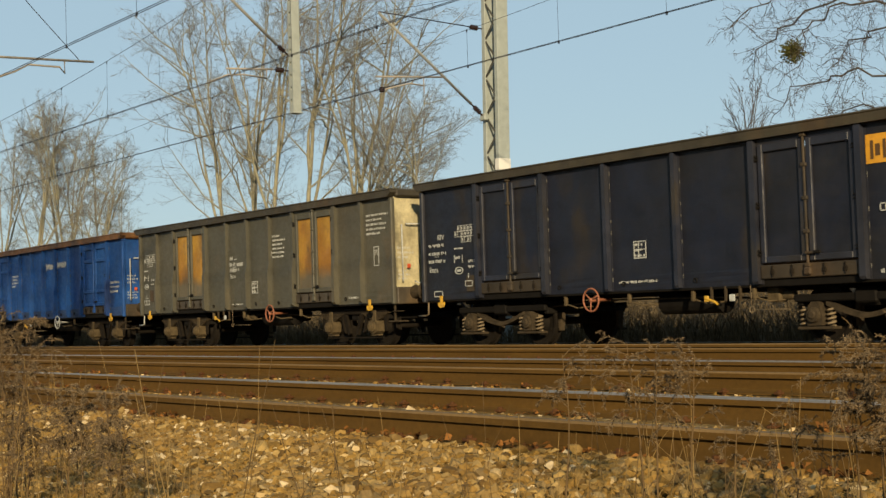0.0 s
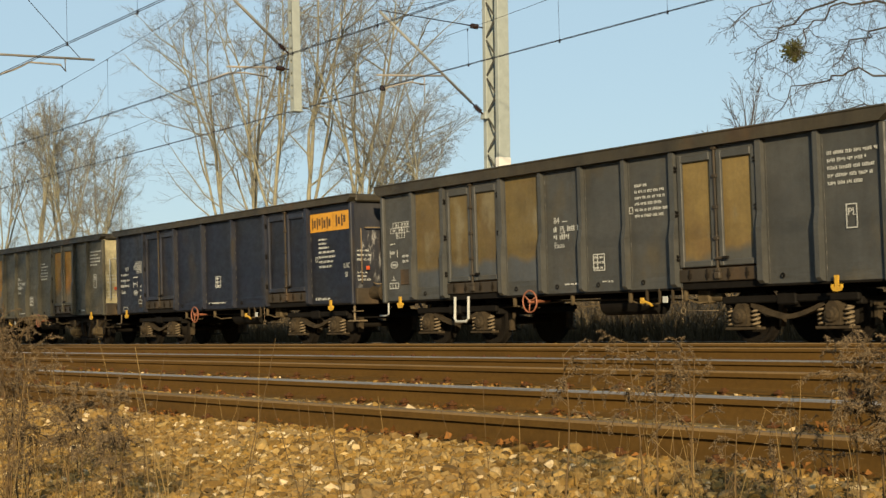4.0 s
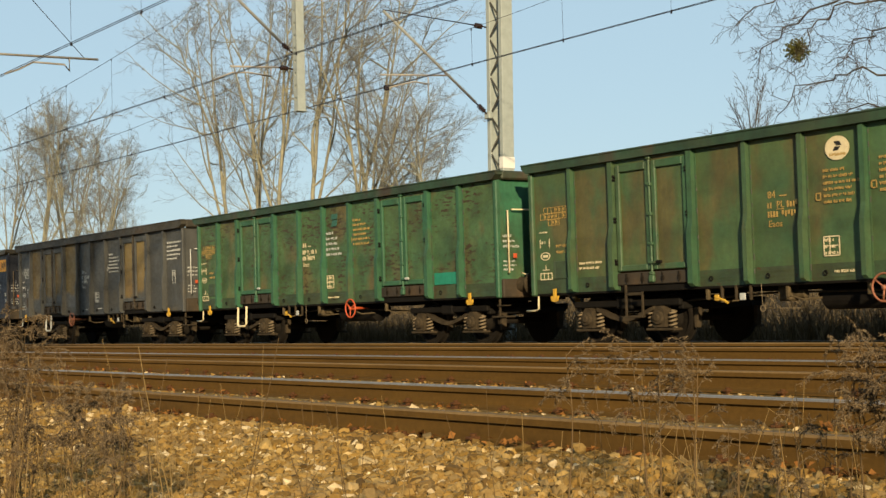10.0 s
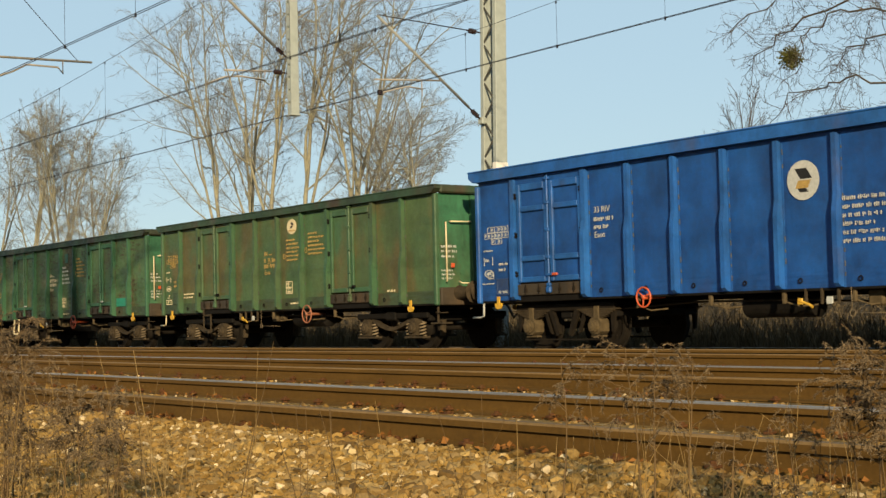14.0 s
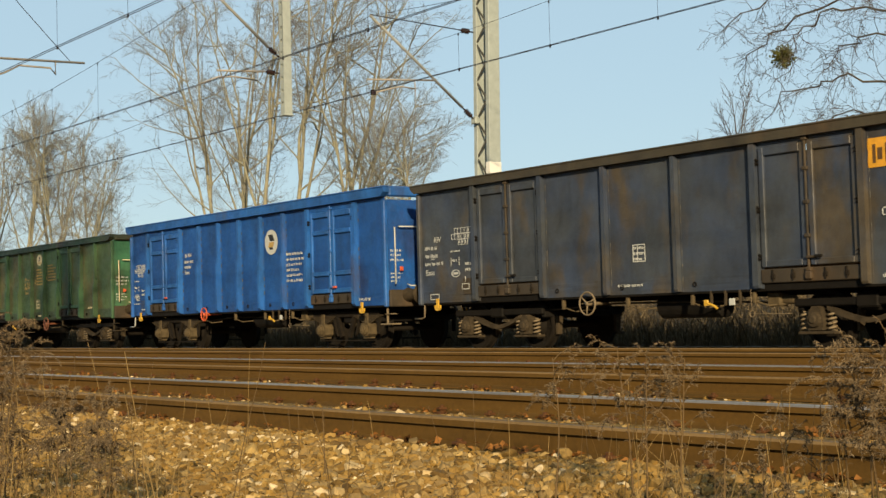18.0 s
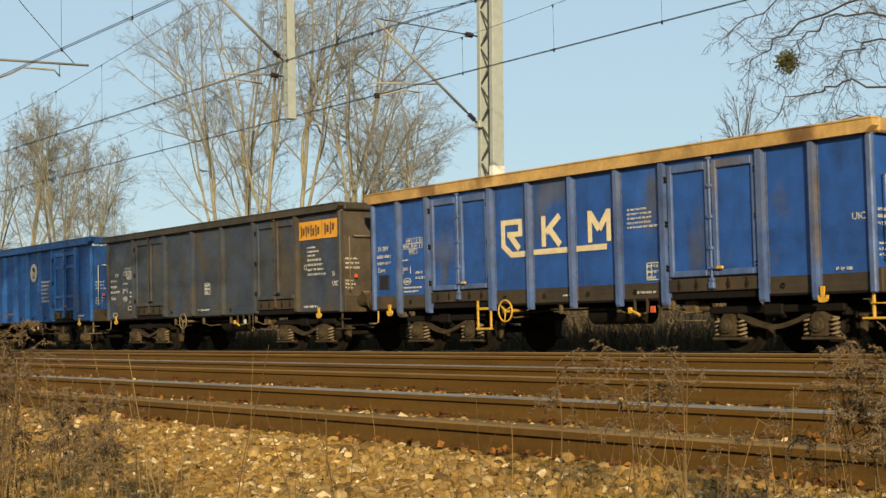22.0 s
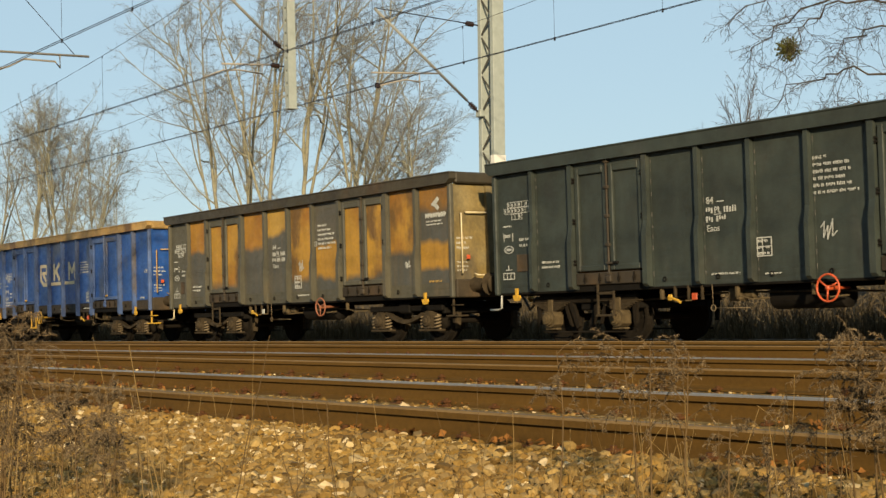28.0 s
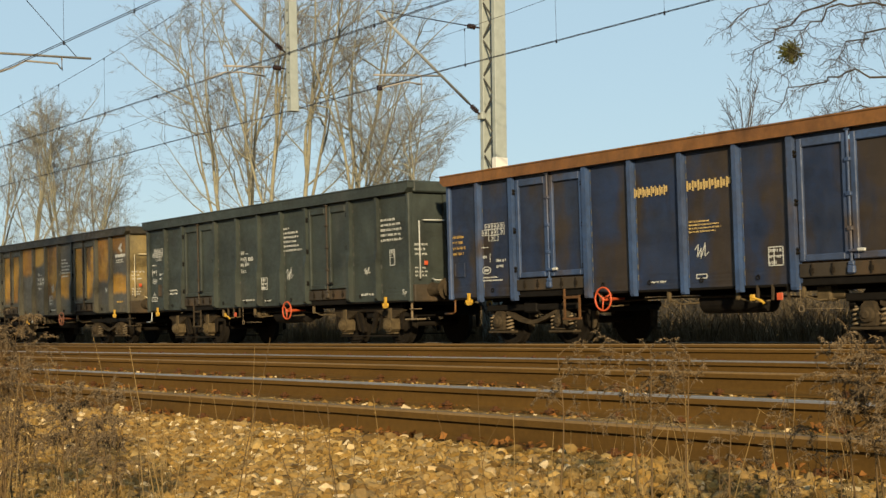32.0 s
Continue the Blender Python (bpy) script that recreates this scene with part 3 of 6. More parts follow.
def end_wall(wagon, e, mats, rnd, rail_mat, step_mat, p_handle):
    """One end of the body: sheet, posts, hand rails, buffers, coupling and corner steps."""
    x = e * LEN
    a = x - e * 0.04
    g = Geo().box(*sorted((a, a + e * 0.015)), -1.32, 1.32, 0.98, 3.08)
    w = part("end_wall", g, mats["end"], wagon)
    if e > 0:
        for z, wd, h, n in ((2.05, 0.40, 0.30, 3), (1.55, 0.34, 0.24, 3)):
            q = Geo()
            bars(q, -1.24, z, wd, h, n, 0.0, rnd)
            q.v = [(x - 0.026 - v[1], v[0], v[2]) for v in q.v]
            tagged(part("end_marking", q, M_WHITE, w), kind="stuff")
    for y in (-0.45, 0.45):
        part("end_post", Geo().extrude([(e * 0.0 + x - e * 0.03, 3.05), (x + e * 0.04, 3.05), (x + e * 0.10, 1.1), (x - e * 0.03, 1.1)], "y", y - 0.06, y + 0.06), mats["end"], w)
    part("corner_post", Geo().box(*sorted((x - e * 0.10, x + e * 0.01)), -1.40, -1.30, 0.80, 3.07, 0.02), mats["side"], wagon)
    part("corner_post", Geo().box(*sorted((x - e * 0.10, x + e * 0.01)), 1.30, 1.40, 0.80, 3.07, 0.02), mats["side"], wagon)
    part("headstock", Geo().box(*sorted((x - e * 0.1, x + e * 0.08)), -1.33, 1.33, 0.80, 1.16, 0.02), mats["low"], wagon)
    for y in (-0.875, 0.875):
        g = Geo().lathe((0, y, 1.05), "x", [(x + e * 0.08, 0.15), (x + e * 0.16, 0.13), (x + e * 0.40, 0.11), (x + e * 0.40, 0.09), (x + e * 0.54, 0.09), (x + e * 0.54, 0.20), (x + e * 0.575, 0.225), (x + e * 0.595, 0.15)], 20)
        part("buffer", g, M_BOGIE, wagon, "dusty brown sprung buffer")
    g = Geo().box(*sorted((x, x + e * 0.45)), -0.05, 0.05, 0.98, 1.08, 0.02).ring((x + e * 0.50, 0, 1.0), "y", 0.09, 0.025, 12, 6)
    part("coupling", g, M_STEEL_DARK, wagon)
    for s in (-1, 1):
        g = Geo().tube([(x + e * 0.02, s * 1.16, 1.28), (x + e * 0.10, s * 1.2, 1.28), (x + e * 0.10, s * 1.2, 2.48), (x + e * 0.02, s * 1.16, 2.48)], 0.016, 7)
        part("hand_rail", g, rail_mat, wagon, smooth=True)
        g = Geo().tube([(x + e * 0.02, s * 1.05, 2.50), (x + e * 0.09, s * 1.05, 2.50), (x + e * 0.09, s * 0.55, 2.50), (x + e * 0.02, s * 0.55, 2.50)], 0.016, 7)
        part("grab_handle", g, rail_mat, wagon, smooth=True)
        g = Geo().tube([(x + e * 0.10, s * 0.9, 1.28), (x + e * 0.22, s * 0.9, 1.24), (x + e * 0.22, s * 0.62, 1.24)], 0.014, 6)
        part("grab_handle", g, rail_mat, wagon, smooth=True)
        g = Geo().box(x + e * 0.062, x + e * 0.075, s * 1.02 - 0.045, s * 1.02 + 0.045, 1.56, 1.65, 0.01)
        part("reflector", g, M_ORANGE, wagon, "small red-orange end plate")
        if s == e:
            g = Geo().tube([(x - e * 0.10, s * 1.30, 0.84), (x - e * 0.10, s * 1.32, 0.56), (x + e * 0.0, s * 1.32, 0.53), (x + e * 0.26, s * 1.30, 0.53)], 0.02, 7)
            part("shunting_handle", g, p_handle, wagon, smooth=True)
            continue
        g = Geo().box(x - e * 0.12 - 0.02, x - e * 0.12 + 0.02, *sorted((s * 1.26, s * 1.30)), 0.44, 0.86, 0.006)
        g.box(*sorted((x - e * 0.28, x + e * 0.16)), *sorted((s * 1.12, s * 1.36)), 0.42, 0.455, 0.008)
        g.box(*sorted((x - e * 0.14, x + e * 0.1)), *sorted((s * 1.18, s * 1.34)), 0.64, 0.66, 0.006)
        part("corner_step", g, step_mat, wagon)
    g = Geo().tube([(x + e * 0.06, 0.3, 0.86), (x + e * 0.18, 0.33, 0.70), (x + e * 0.32, 0.33, 0.52), (x + e * 0.48, 0.3, 0.60), (x + e * 0.52, 0.28, 0.74)], 0.028, 7)
    part("brake_hose", g, M_BLACK, wagon, smooth=True)


LAYOUT = {"a": ([-5.25, -4.17, -2.29, -1.11, -0.01, 1.11, 2.26, 4.12, 5.22], [(-4.17, -2.29), (2.26, 4.12)]),
          "d": ([-5.40, -4.36, -2.30, -1.16, 0.02, 1.20, 2.30, 4.38, 5.38], [(-4.36, -2.30), (2.30, 4.38)]),
          "b": ([-4.52, -2.52, -0.84, 0.84, 2.52, 4.52], [(-4.52, -2.52), (2.52, 4.52)]),
          "c": ([-5.26, -3.28, -2.18, -1.09, 0.0, 1.09, 2.18, 3.28, 5.26], [(-5.26, -3.28), (3.28, 5.26)])}
ROLLING = []


def freight_wagon(x_left, label, p, seed):
    """An open bogie wagon. p: its paints and fittings."""
    rnd = random.Random(seed)
    wagon = thing("freight_wagon", label, "freight wagon", "goods train")
    wagon.matrix_basis = pose(x_left + 6.46, 18.2, 0)
    ribs, doors = LAYOUT[p["layout"]]
    body, low, rim = p["body"], p["low"], p["rim"]
    edges = [-LEN + 0.05] + ribs + [LEN - 0.05]
    for s in (-1, 1):
        bay = 0
        for a, b in zip(edges, edges[1:]):
            if (a, b) not in doors:
                m = p.get("bays", {}).get(bay, body) if s < 0 else body
                part("side_panel", sheet(a, b, 1.10, p.get("rim_low", 3.08) + 0.02, s * 1.335, rnd, -s * 0.003), m, wagon)
                part("lower_panel", sheet(a, b, Z_LOW, 1.10, s * 1.337, rnd, 0.0), low, wagon)
            else:
                d = p.get("doors", {}).get(doors.index((a, b)), body)
                door_pair(wagon, a, b, s, (d, d, p["ribs"], p["handle"], p["sill"], p.get("lock", p["ribs"])), p.get("recess", False), rnd)
                part("door_header", Geo().box(a, b, *sorted((s * 1.322, s * 1.362)), 2.96, p.get("rim_low", 3.08) + 0.02, 0.01), body, wagon)
            bay += 1
        for x in ribs:
            post = any(x in d for d in doors)
            part("stanchion", rib(x, s, 0.11 if post else 0.085, p.get("step", 1.95), p.get("foot", 0.85), p.get("straight", False)), p["ribs"], wagon)
            if s < 0:
                tagged(part("weld", weld(x, 0.11 if post else 0.085, rnd), M_WELD, wagon, "worn pale stitch welds"), kind="stuff")
        r0, r1 = p.get("rim_low", 3.08), p.get("top", Z_TOP)
        g = Geo().extrude([(-LEN - 0.10, r1 - 0.02), (LEN + 0.10, r1 - 0.02), (LEN + 0.10, r0 + 0.09), (LEN - 0.03, r0), (-LEN + 0.03, r0), (-LEN - 0.10, r0 + 0.09)], "y", *sorted((s * 1.31, s * 1.474)))
        g.box(-LEN - 0.11, LEN + 0.11, *sorted((s * 1.305, s * 1.49)), r1 - 0.035, r1, 0.012)
        part("top_rim", g, rim, wagon)
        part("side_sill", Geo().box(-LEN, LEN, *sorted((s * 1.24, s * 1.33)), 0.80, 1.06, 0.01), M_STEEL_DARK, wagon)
        for x in (-5.75, 5.5):
            hook = ((-0.045, 0.92), (0.045, 0.92), (0.036, 0.76), (0.065, 0.735), (0.085, 0.76), (0.082, 0.79), (0.125, 0.79), (0.13, 0.735), (0.085, 0.69), (0.0, 0.68))
            g = Geo().extrude([(x + 0.75 * a, b) for a, b in hook] + [(x - 0.75 * a, b) for a, b in reversed(hook[2:-1])], "y", s * 1.385, s * 1.42)
            part("lashing_hook", g, p["hook"], wagon)
        for x in [e + 0.35 for e in edges[1:-2]]:
            part("rope_eye", Geo().ring((x, s * 1.36, 0.96), "y", 0.035, 0.010, 10, 5), M_STEEL_DARK, wagon)
    for e in (-1, 1):
        part("top_rim", Geo().box(*sorted((e * (LEN - 0.06), e * (LEN + 0.10))), -1.31, 1.31, p.get("rim_low", 3.08), p.get("top", Z_TOP), 0.03), rim, wagon)
        end_wall(wagon, e, {"end": p.get("end", body), "side": p["ribs"], "low": p["sill"]}, rnd, p["rails"], p["steps"], p["rails"])
    part("floor", Geo().box(-LEN + 0.05, LEN - 0.05, -1.31, 1.31, 1.10, 1.22, 0.0), M_RUSTPLATE, wagon)
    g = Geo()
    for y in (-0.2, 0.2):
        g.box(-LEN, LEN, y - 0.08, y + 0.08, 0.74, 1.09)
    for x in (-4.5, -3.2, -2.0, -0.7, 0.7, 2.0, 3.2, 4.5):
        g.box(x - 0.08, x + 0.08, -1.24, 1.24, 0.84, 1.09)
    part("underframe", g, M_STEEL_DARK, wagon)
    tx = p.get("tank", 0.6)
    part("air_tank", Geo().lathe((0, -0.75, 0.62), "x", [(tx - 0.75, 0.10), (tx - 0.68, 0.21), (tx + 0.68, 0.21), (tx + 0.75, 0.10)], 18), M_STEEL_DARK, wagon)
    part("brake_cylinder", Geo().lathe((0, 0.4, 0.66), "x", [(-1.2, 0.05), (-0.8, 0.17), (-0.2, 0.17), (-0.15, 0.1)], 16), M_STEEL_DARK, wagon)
    g = Geo().tube([(-3.0, -0.9, 0.62), (-1.0, -1.0, 0.70), (1.2, -1.0, 0.68), (3.0, -0.9, 0.60)], 0.018, 6).tube([(-2.6, -1.1, 0.82), (2.6, -1.1, 0.82)], 0.02, 6)
    part("brake_rod", g, M_BOGIE, wagon, smooth=True)
    vx = p.get("valve", -1.75 if p.get("wheel_x", 0) > 0 else 1.5)
    for q in (0.0, 0.3, 0.6):
        part("brake_bracket", Geo().box(vx + q - 0.02, vx + q + 0.02, -1.34, -1.30, 0.60, 0.84, 0.004), M_BOGIE, wagon)
    for q in (-2.1, -0.45, 1.05, 2.35):
        g = Geo().box(q - 0.03, q + 0.03, -1.30, -1.24, 0.62, 0.82, 0.008).tube([(q, -1.28, 0.66), (q + 0.22, -1.2, 0.58), (q + 0.42, -1.0, 0.60)], 0.014, 6)
        part("rod_hanger", g, M_AXLE, wagon)
    part("brake_valve", Geo().box(vx + 0.95, vx + 1.22, -1.12, -0.90, 0.56, 0.80, 0.03).lathe((0, -1.0, 0.66), "x", [(vx + 1.22, 0.07), (vx + 1.42, 0.07), (vx + 1.44, 0.04)], 12), M_AXLE, wagon, "dusty brake valve block")
    part("change_over_lever", Geo().tube([(vx - 0.10, -1.37, 0.66), (vx + 0.10, -1.37, 0.60), (vx + 0.16, -1.37, 0.56)], 0.022, 6).box(vx - 0.12, vx - 0.02, -1.385, -1.36, 0.60, 0.70, 0.01), p.get("lever", M_YELLOW), wagon)
    part("change_over_plate", Geo().box(vx + 0.42, vx + 0.54, -1.385, -1.37, 0.60, 0.71, 0.008), p.get("plate", M_WHITE), wagon)
    part("pull_wire", Geo().tube([(vx + 0.85, -1.36, 0.84), (vx + 0.87, -1.37, 0.52)], 0.006, 5).ring((vx + 0.875, -1.37, 0.46), "y", 0.05, 0.008, 12, 5).tube([(vx + 0.9, -1.37, 0.46), (vx + 1.5, -1.2, 0.45)], 0.005, 5), M_SPRING, wagon, "thin pale release wire with a ring", True)
    if "wheel_x" in p:
        brake_wheel(wagon, p["wheel_x"], p.get("wheel_z", 0.71), p["wheel"], p.get("wheel_r", 0.20))
    if "loop" in p:
        x0, m, shape = p["loop"]
        if shape == "u":
            g = Geo().tube([(x0, -1.40, 0.86), (x0, -1.42, 0.42), (x0 + 0.06, -1.43, 0.37), (x0 + 0.38, -1.43, 0.37), (x0 + 0.44, -1.42, 0.42), (x0 + 0.44, -1.40, 0.86)], 0.027, 7)
        else:
            g = Geo().box(x0, x0 + 0.045, -1.42, -1.39, 0.36, 0.92, 0.005).box(x0 + 0.40, x0 + 0.445, -1.42, -1.39, 0.36, 0.80, 0.005).box(x0, x0 + 0.445, -1.45, -1.37, 0.36, 0.40, 0.006).box(x0, x0 + 0.445, -1.42, -1.39, 0.74, 0.79, 0.006)
        part("side_step", g, m, wagon)
    for x in (-4.28, 4.28):
        ROLLING.append((wagon, x_left + 6.46, bogie(wagon, x, p.get("bogie", "spring"))))
    # writing: frames, rows of bars and single blocks
    for m, g in marks_of(p, rnd):
        tagged(part("marking", g, m, wagon), kind="stuff" if len(g.f) > 12 else "")
    for body_text, size, x, z in p.get("words", ()):
        me = lettering(body_text, size, x, -1.346, z)
        me.materials.append(p.get("ink", M_WHITE))
        part("lettering", me, None, wagon, "stencilled letters")
    return wagon


def marks_of(p, rnd):
    """Groups the bars of a wagon by their paint."""
    out = []
    y = -1.345
    for kind, m, x, z, w, h, *more in p.get("marks", ()):
        y -= 0.0004
        g = Geo()
        out.append((m, g))
        if kind == "rows":
            bars(g, x, z, w, h, more[0], y, rnd)
        elif kind == "block":
            g.box(x, x + w, y - 0.004, y + 0.002, z - h, z)
        elif kind == "frame":
            t = 0.018
            for bx in ((x, x + w, z - t, z), (x, x + w, z - h, z - h + t), (x, x + t, z - h, z), (x + w - t, x + w, z - h, z)):
                g.box(bx[0], bx[1], y - 0.003, y + 0.001, bx[2], bx[3])
        elif kind == "slant":
            d = more[0]
            g.extrude([(x, z), (x + w, z), (x + w + d, z - h), (x + d, z - h)], "y", y - 0.004, y + 0.002)
        elif kind == "bar":
            # a stroke from (x, z) to (w, h), more[0] thick
            d = Vector((w - x, h - z)).normalized() * (more[0] / 2)
            g.extrude([(x - d.y, z + d.x), (x + d.y, z - d.x), (w + d.y, h - d.x), (w - d.y, h + d.x)], "y", y - 0.004, y + 0.002)
        elif kind == "glyphs":
            # letter-sized plain shapes in a row, more[0] of them: an upright bar and a shorter block
            step = w / more[0]
            for k in range(more[0]):
                xx, t = x + k * step, step * 0.26
                lift = h * (0.16, 0.30, 0.08)[k % 3]
                g.box(xx, xx + t, y - 0.0064, y + 0.001, z - h, z)
                g.box(xx + t * 1.5, xx + step * 0.78, y - 0.0064, y + 0.001, z - h + lift, z - h * 0.3 + lift * 0.6)
        elif kind == "table":
            # the load table: two stepped rows of small cells
            for r, (a, b) in enumerate(((0.14, 1.0), (0.0, 1.0), (0.30, 0.72))):
                za, zb = z - h * (r + 1) / 3, z - h * r / 3
                for q in (za, zb - 0.012):
                    g.box(x + w * a, x + w * b, y - 0.003, y + 0.001, q, q + 0.009)
                cells = int(round((b - a) * 7))
                for k in range(cells + 1):
                    cx = x + w * (a + (b - a) * k / cells)
                    g.box(cx - 0.0045, cx + 0.0045, y - 0.0032, y + 0.0012, za, zb)
                    if k < cells and rnd.random() < 0.7:
                        g.box(cx + 0.022, cx + 0.022 + w * 0.04, y - 0.0028, y + 0.001, za + 0.03, zb - 0.03)
        elif kind == "oval":
            for k in range(16):
                a0, a1 = 2 * math.pi * k / 16, 2 * math.pi * (k + 1) / 16
                pts = [(x + w / 2 + c * w / 2 * math.cos(a), z - h / 2 + c * h / 2 * math.sin(a)) for c, a in ((1, a0), (1, a1), (0.8, a1), (0.8, a0))]
                g.extrude(pts, "y", y - 0.003, y + 0.001)
            g.box(x + w * 0.25, x + w * 0.75, y - 0.003, y + 0.001, z - h * 0.65, z - h * 0.35)
        elif kind == "holder":
            # a label holder: a shallow framed plate
            g.box(x, x + w, -1.352, -1.336, z - h, z, 0.005).box(x - 0.02, x + w + 0.02, -1.358, -1.336, z - h - 0.02, z - h + 0.012, 0.004)
            g.box(x - 0.02, x + 0.012, -1.356, -1.336, z - h, z, 0.004).box(x + w - 0.012, x + w + 0.02, -1.356, -1.336, z - h, z, 0.004)
        elif kind == "scrawl":
            q = [(x + w * a, z - h * b) for a, b in ((0.0, 0.4), (0.25, 0.1), (0.15, 0.9), (0.45, 0.3), (0.4, 1.0), (0.75, 0.0), (0.7, 0.85), (1.0, 0.6))]
            for (xa, zb), (xc, zd) in zip(q, q[1:]):
                d = Vector((xc - xa, zd - zb)).normalized() * 0.008
                g.extrude([(xa - d.y, zb + d.x), (xa + d.y, zb - d.x), (xc + d.y, zd - d.x), (xc - d.y, zd + d.x)], "y", y - 0.003, y + 0.001)
        elif kind == "disc":
            g.lathe((x, 0, z), "y", [(y - 0.004, w), (y + 0.002, w)], 24)
    return out

# ---- the train: paints and wagons ----
P_BLUE = paint("blue_wagon_paint", (0.006, 0.076, 0.32), (0.008, 0.088, 0.35), (0.018, 0.058, 0.22), rust_at=0.72, grime=0.25, seed=1, rough=0.5)
# the wagon blue brightened, putting sunlight on ribs and rim into the colour
P_BLUERIB = paint("lighter_blue_rib_paint", (0.014, 0.115, 0.43), (0.018, 0.130, 0.44), (0.05, 0.09, 0.24), rust_at=0.72, grime=0.25, seed=27, rough=0.45)
P_OLIVEGREY = paint("olive_grey_paint", (0.093, 0.090, 0.068), (0.106, 0.098, 0.070), (0.125, 0.100, 0.06), rust_at=0.73, grime=0.32, seed=2, stain_at=0.66, cloud=0.45)
P_CREAMEND = paint("cream_flaking_paint", (0.62, 0.55, 0.34), (0.50, 0.44, 0.26), (0.10, 0.09, 0.07), rust_at=0.64, grime=0.4, seed=4)
P_NAVY = paint("navy_black_paint", (0.009, 0.012, 0.027), (0.014, 0.015, 0.022), (0.028, 0.021, 0.015), rust_at=0.70, grime=0.22, seed=5, rough=0.45)
# lighter copy of the navy, so the ribs show up as sunlit edges
P_NAVYRIB = paint("worn_navy_rib_paint", (0.020, 0.024, 0.042), (0.026, 0.028, 0.040), (0.040, 0.034, 0.028), rust_at=0.68, grime=0.25, seed=42, rough=0.45)
P_NAVYEND = paint("peeling_navy_paint", (0.030, 0.033, 0.045), (0.04, 0.04, 0.045), (0.06, 0.045, 0.035), (0.34, 0.34, 0.34), rust_at=0.56, grime=0.3, seed=28, scratch=0.35)
P_GREYBROWN = paint("stained_blue_grey_paint", (0.076, 0.079, 0.076), (0.086, 0.086, 0.080), (0.105, 0.090, 0.060), rust_at=0.74, grime=0.32, seed=6, stain_at=0.62, cloud=0.55)
P_GREEN = paint("green_flaking_paint", (0.080, 0.150, 0.056), (0.070, 0.160, 0.068), (0.150, 0.130, 0.050), (0.056, 0.038, 0.015), rust_at=0.60, grime=0.45, seed=8, scratch=2.4, stain_at=0.56, fleck=1.35)
P_GREENRIB = paint("green_rib_paint", (0.040, 0.150, 0.075), (0.045, 0.140, 0.070), (0.085, 0.095, 0.04), rust_at=0.68, grime=0.4, seed=38, cloud=0.6)
P_OLIVERIB = paint("olive_rib_paint", (0.050, 0.135, 0.062), (0.070, 0.125, 0.055), (0.10, 0.088, 0.035), rust_at=0.68, grime=0.4, seed=39, cloud=0.6)
P_GREENEND = paint("bright_green_paint", (0.04, 0.17, 0.085), (0.05, 0.15, 0.075), (0.09, 0.11, 0.04), rust_at=0.70, grime=0.35, seed=9)
P_OLIVE = paint("olive_green_paint", (0.085, 0.140, 0.052), (0.062, 0.145, 0.062), (0.128, 0.116, 0.042), (0.075, 0.052, 0.02), rust_at=0.68, grime=0.4, seed=10, stain_at=0.55, cloud=0.7)
P_NAVYGREY = paint("dirty_navy_paint", (0.056, 0.066, 0.080), (0.042, 0.060, 0.105), (0.085, 0.068, 0.046), rust_at=0.70, grime=0.3, seed=11, stain_at=0.54)
P_RBLUE = paint("royal_blue_paint", (0.012, 0.082, 0.36), (0.014, 0.094, 0.40), (0.075, 0.095, 0.17), rust_at=0.74, grime=0.25, seed=12, rough=0.38, stain_at=0.64)
P_RBLUERIB = paint("worn_light_blue_paint", (0.085, 0.15, 0.36), (0.12, 0.165, 0.31), (0.15, 0.13, 0.12), rust_at=0.70, grime=0.35, seed=13)
P_SANDRIM = paint("sand_yellow_paint", (0.60, 0.38, 0.13), (0.55, 0.34, 0.11), (0.28, 0.15, 0.05), rust_at=0.68, grime=0.35, seed=14)
P_OCHREEND = paint("ochre_grey_paint", (0.34, 0.24, 0.08), (0.25, 0.20, 0.10), (0.14, 0.115, 0.075), rust_at=0.68, grime=0.4, seed=16)
P_DKGREEN = paint("dark_green_grey_paint", (0.037, 0.048, 0.042), (0.042, 0.054, 0.047), (0.052, 0.058, 0.05), rust_at=0.75, grime=0.25, seed=17, rough=0.55)
P_INDIGO = paint("brown_stained_navy_paint", (0.016, 0.032, 0.085), (0.022, 0.034, 0.07), (0.042, 0.030, 0.020), rust_at=0.69, grime=0.4, seed=18, stain_at=0.52)
P_INDIGORIB = paint("worn_blue_rib_paint", (0.045, 0.09, 0.21), (0.055, 0.085, 0.17), (0.09, 0.065, 0.045), rust_at=0.67, grime=0.4, seed=19)
P_RUSTRIM = paint("rust_orange_rim", (0.26, 0.115, 0.03), (0.22, 0.095, 0.026), (0.13, 0.06, 0.02), rust_at=0.66, grime=0.4, seed=20)
P_SOOT = paint("sooty_band_paint", (0.044, 0.033, 0.021), (0.054, 0.039, 0.022), (0.09, 0.055, 0.026), rust_at=0.66, grime=0.5, seed=21, rough=0.7)
P_DKRIM = paint("dark_brown_rim", (0.055, 0.046, 0.028), (0.068, 0.054, 0.030), (0.09, 0.058, 0.026), rust_at=0.68, grime=0.4, seed=22)
P_GREENRIM = paint("dark_green_rim", (0.03, 0.075, 0.04), (0.045, 0.07, 0.035), (0.07, 0.05, 0.028), rust_at=0.68, grime=0.4, seed=23)
P_GREENLOW = paint("rusty_green_band", (0.05, 0.095, 0.045), (0.06, 0.08, 0.035), (0.10, 0.065, 0.03), rust_at=0.60, grime=0.5, seed=24)
P_GREYLOW = paint("brown_grey_band", (0.085, 0.068, 0.048), (0.10, 0.08, 0.055), (0.13, 0.085, 0.04), rust_at=0.64, grime=0.5, seed=25)
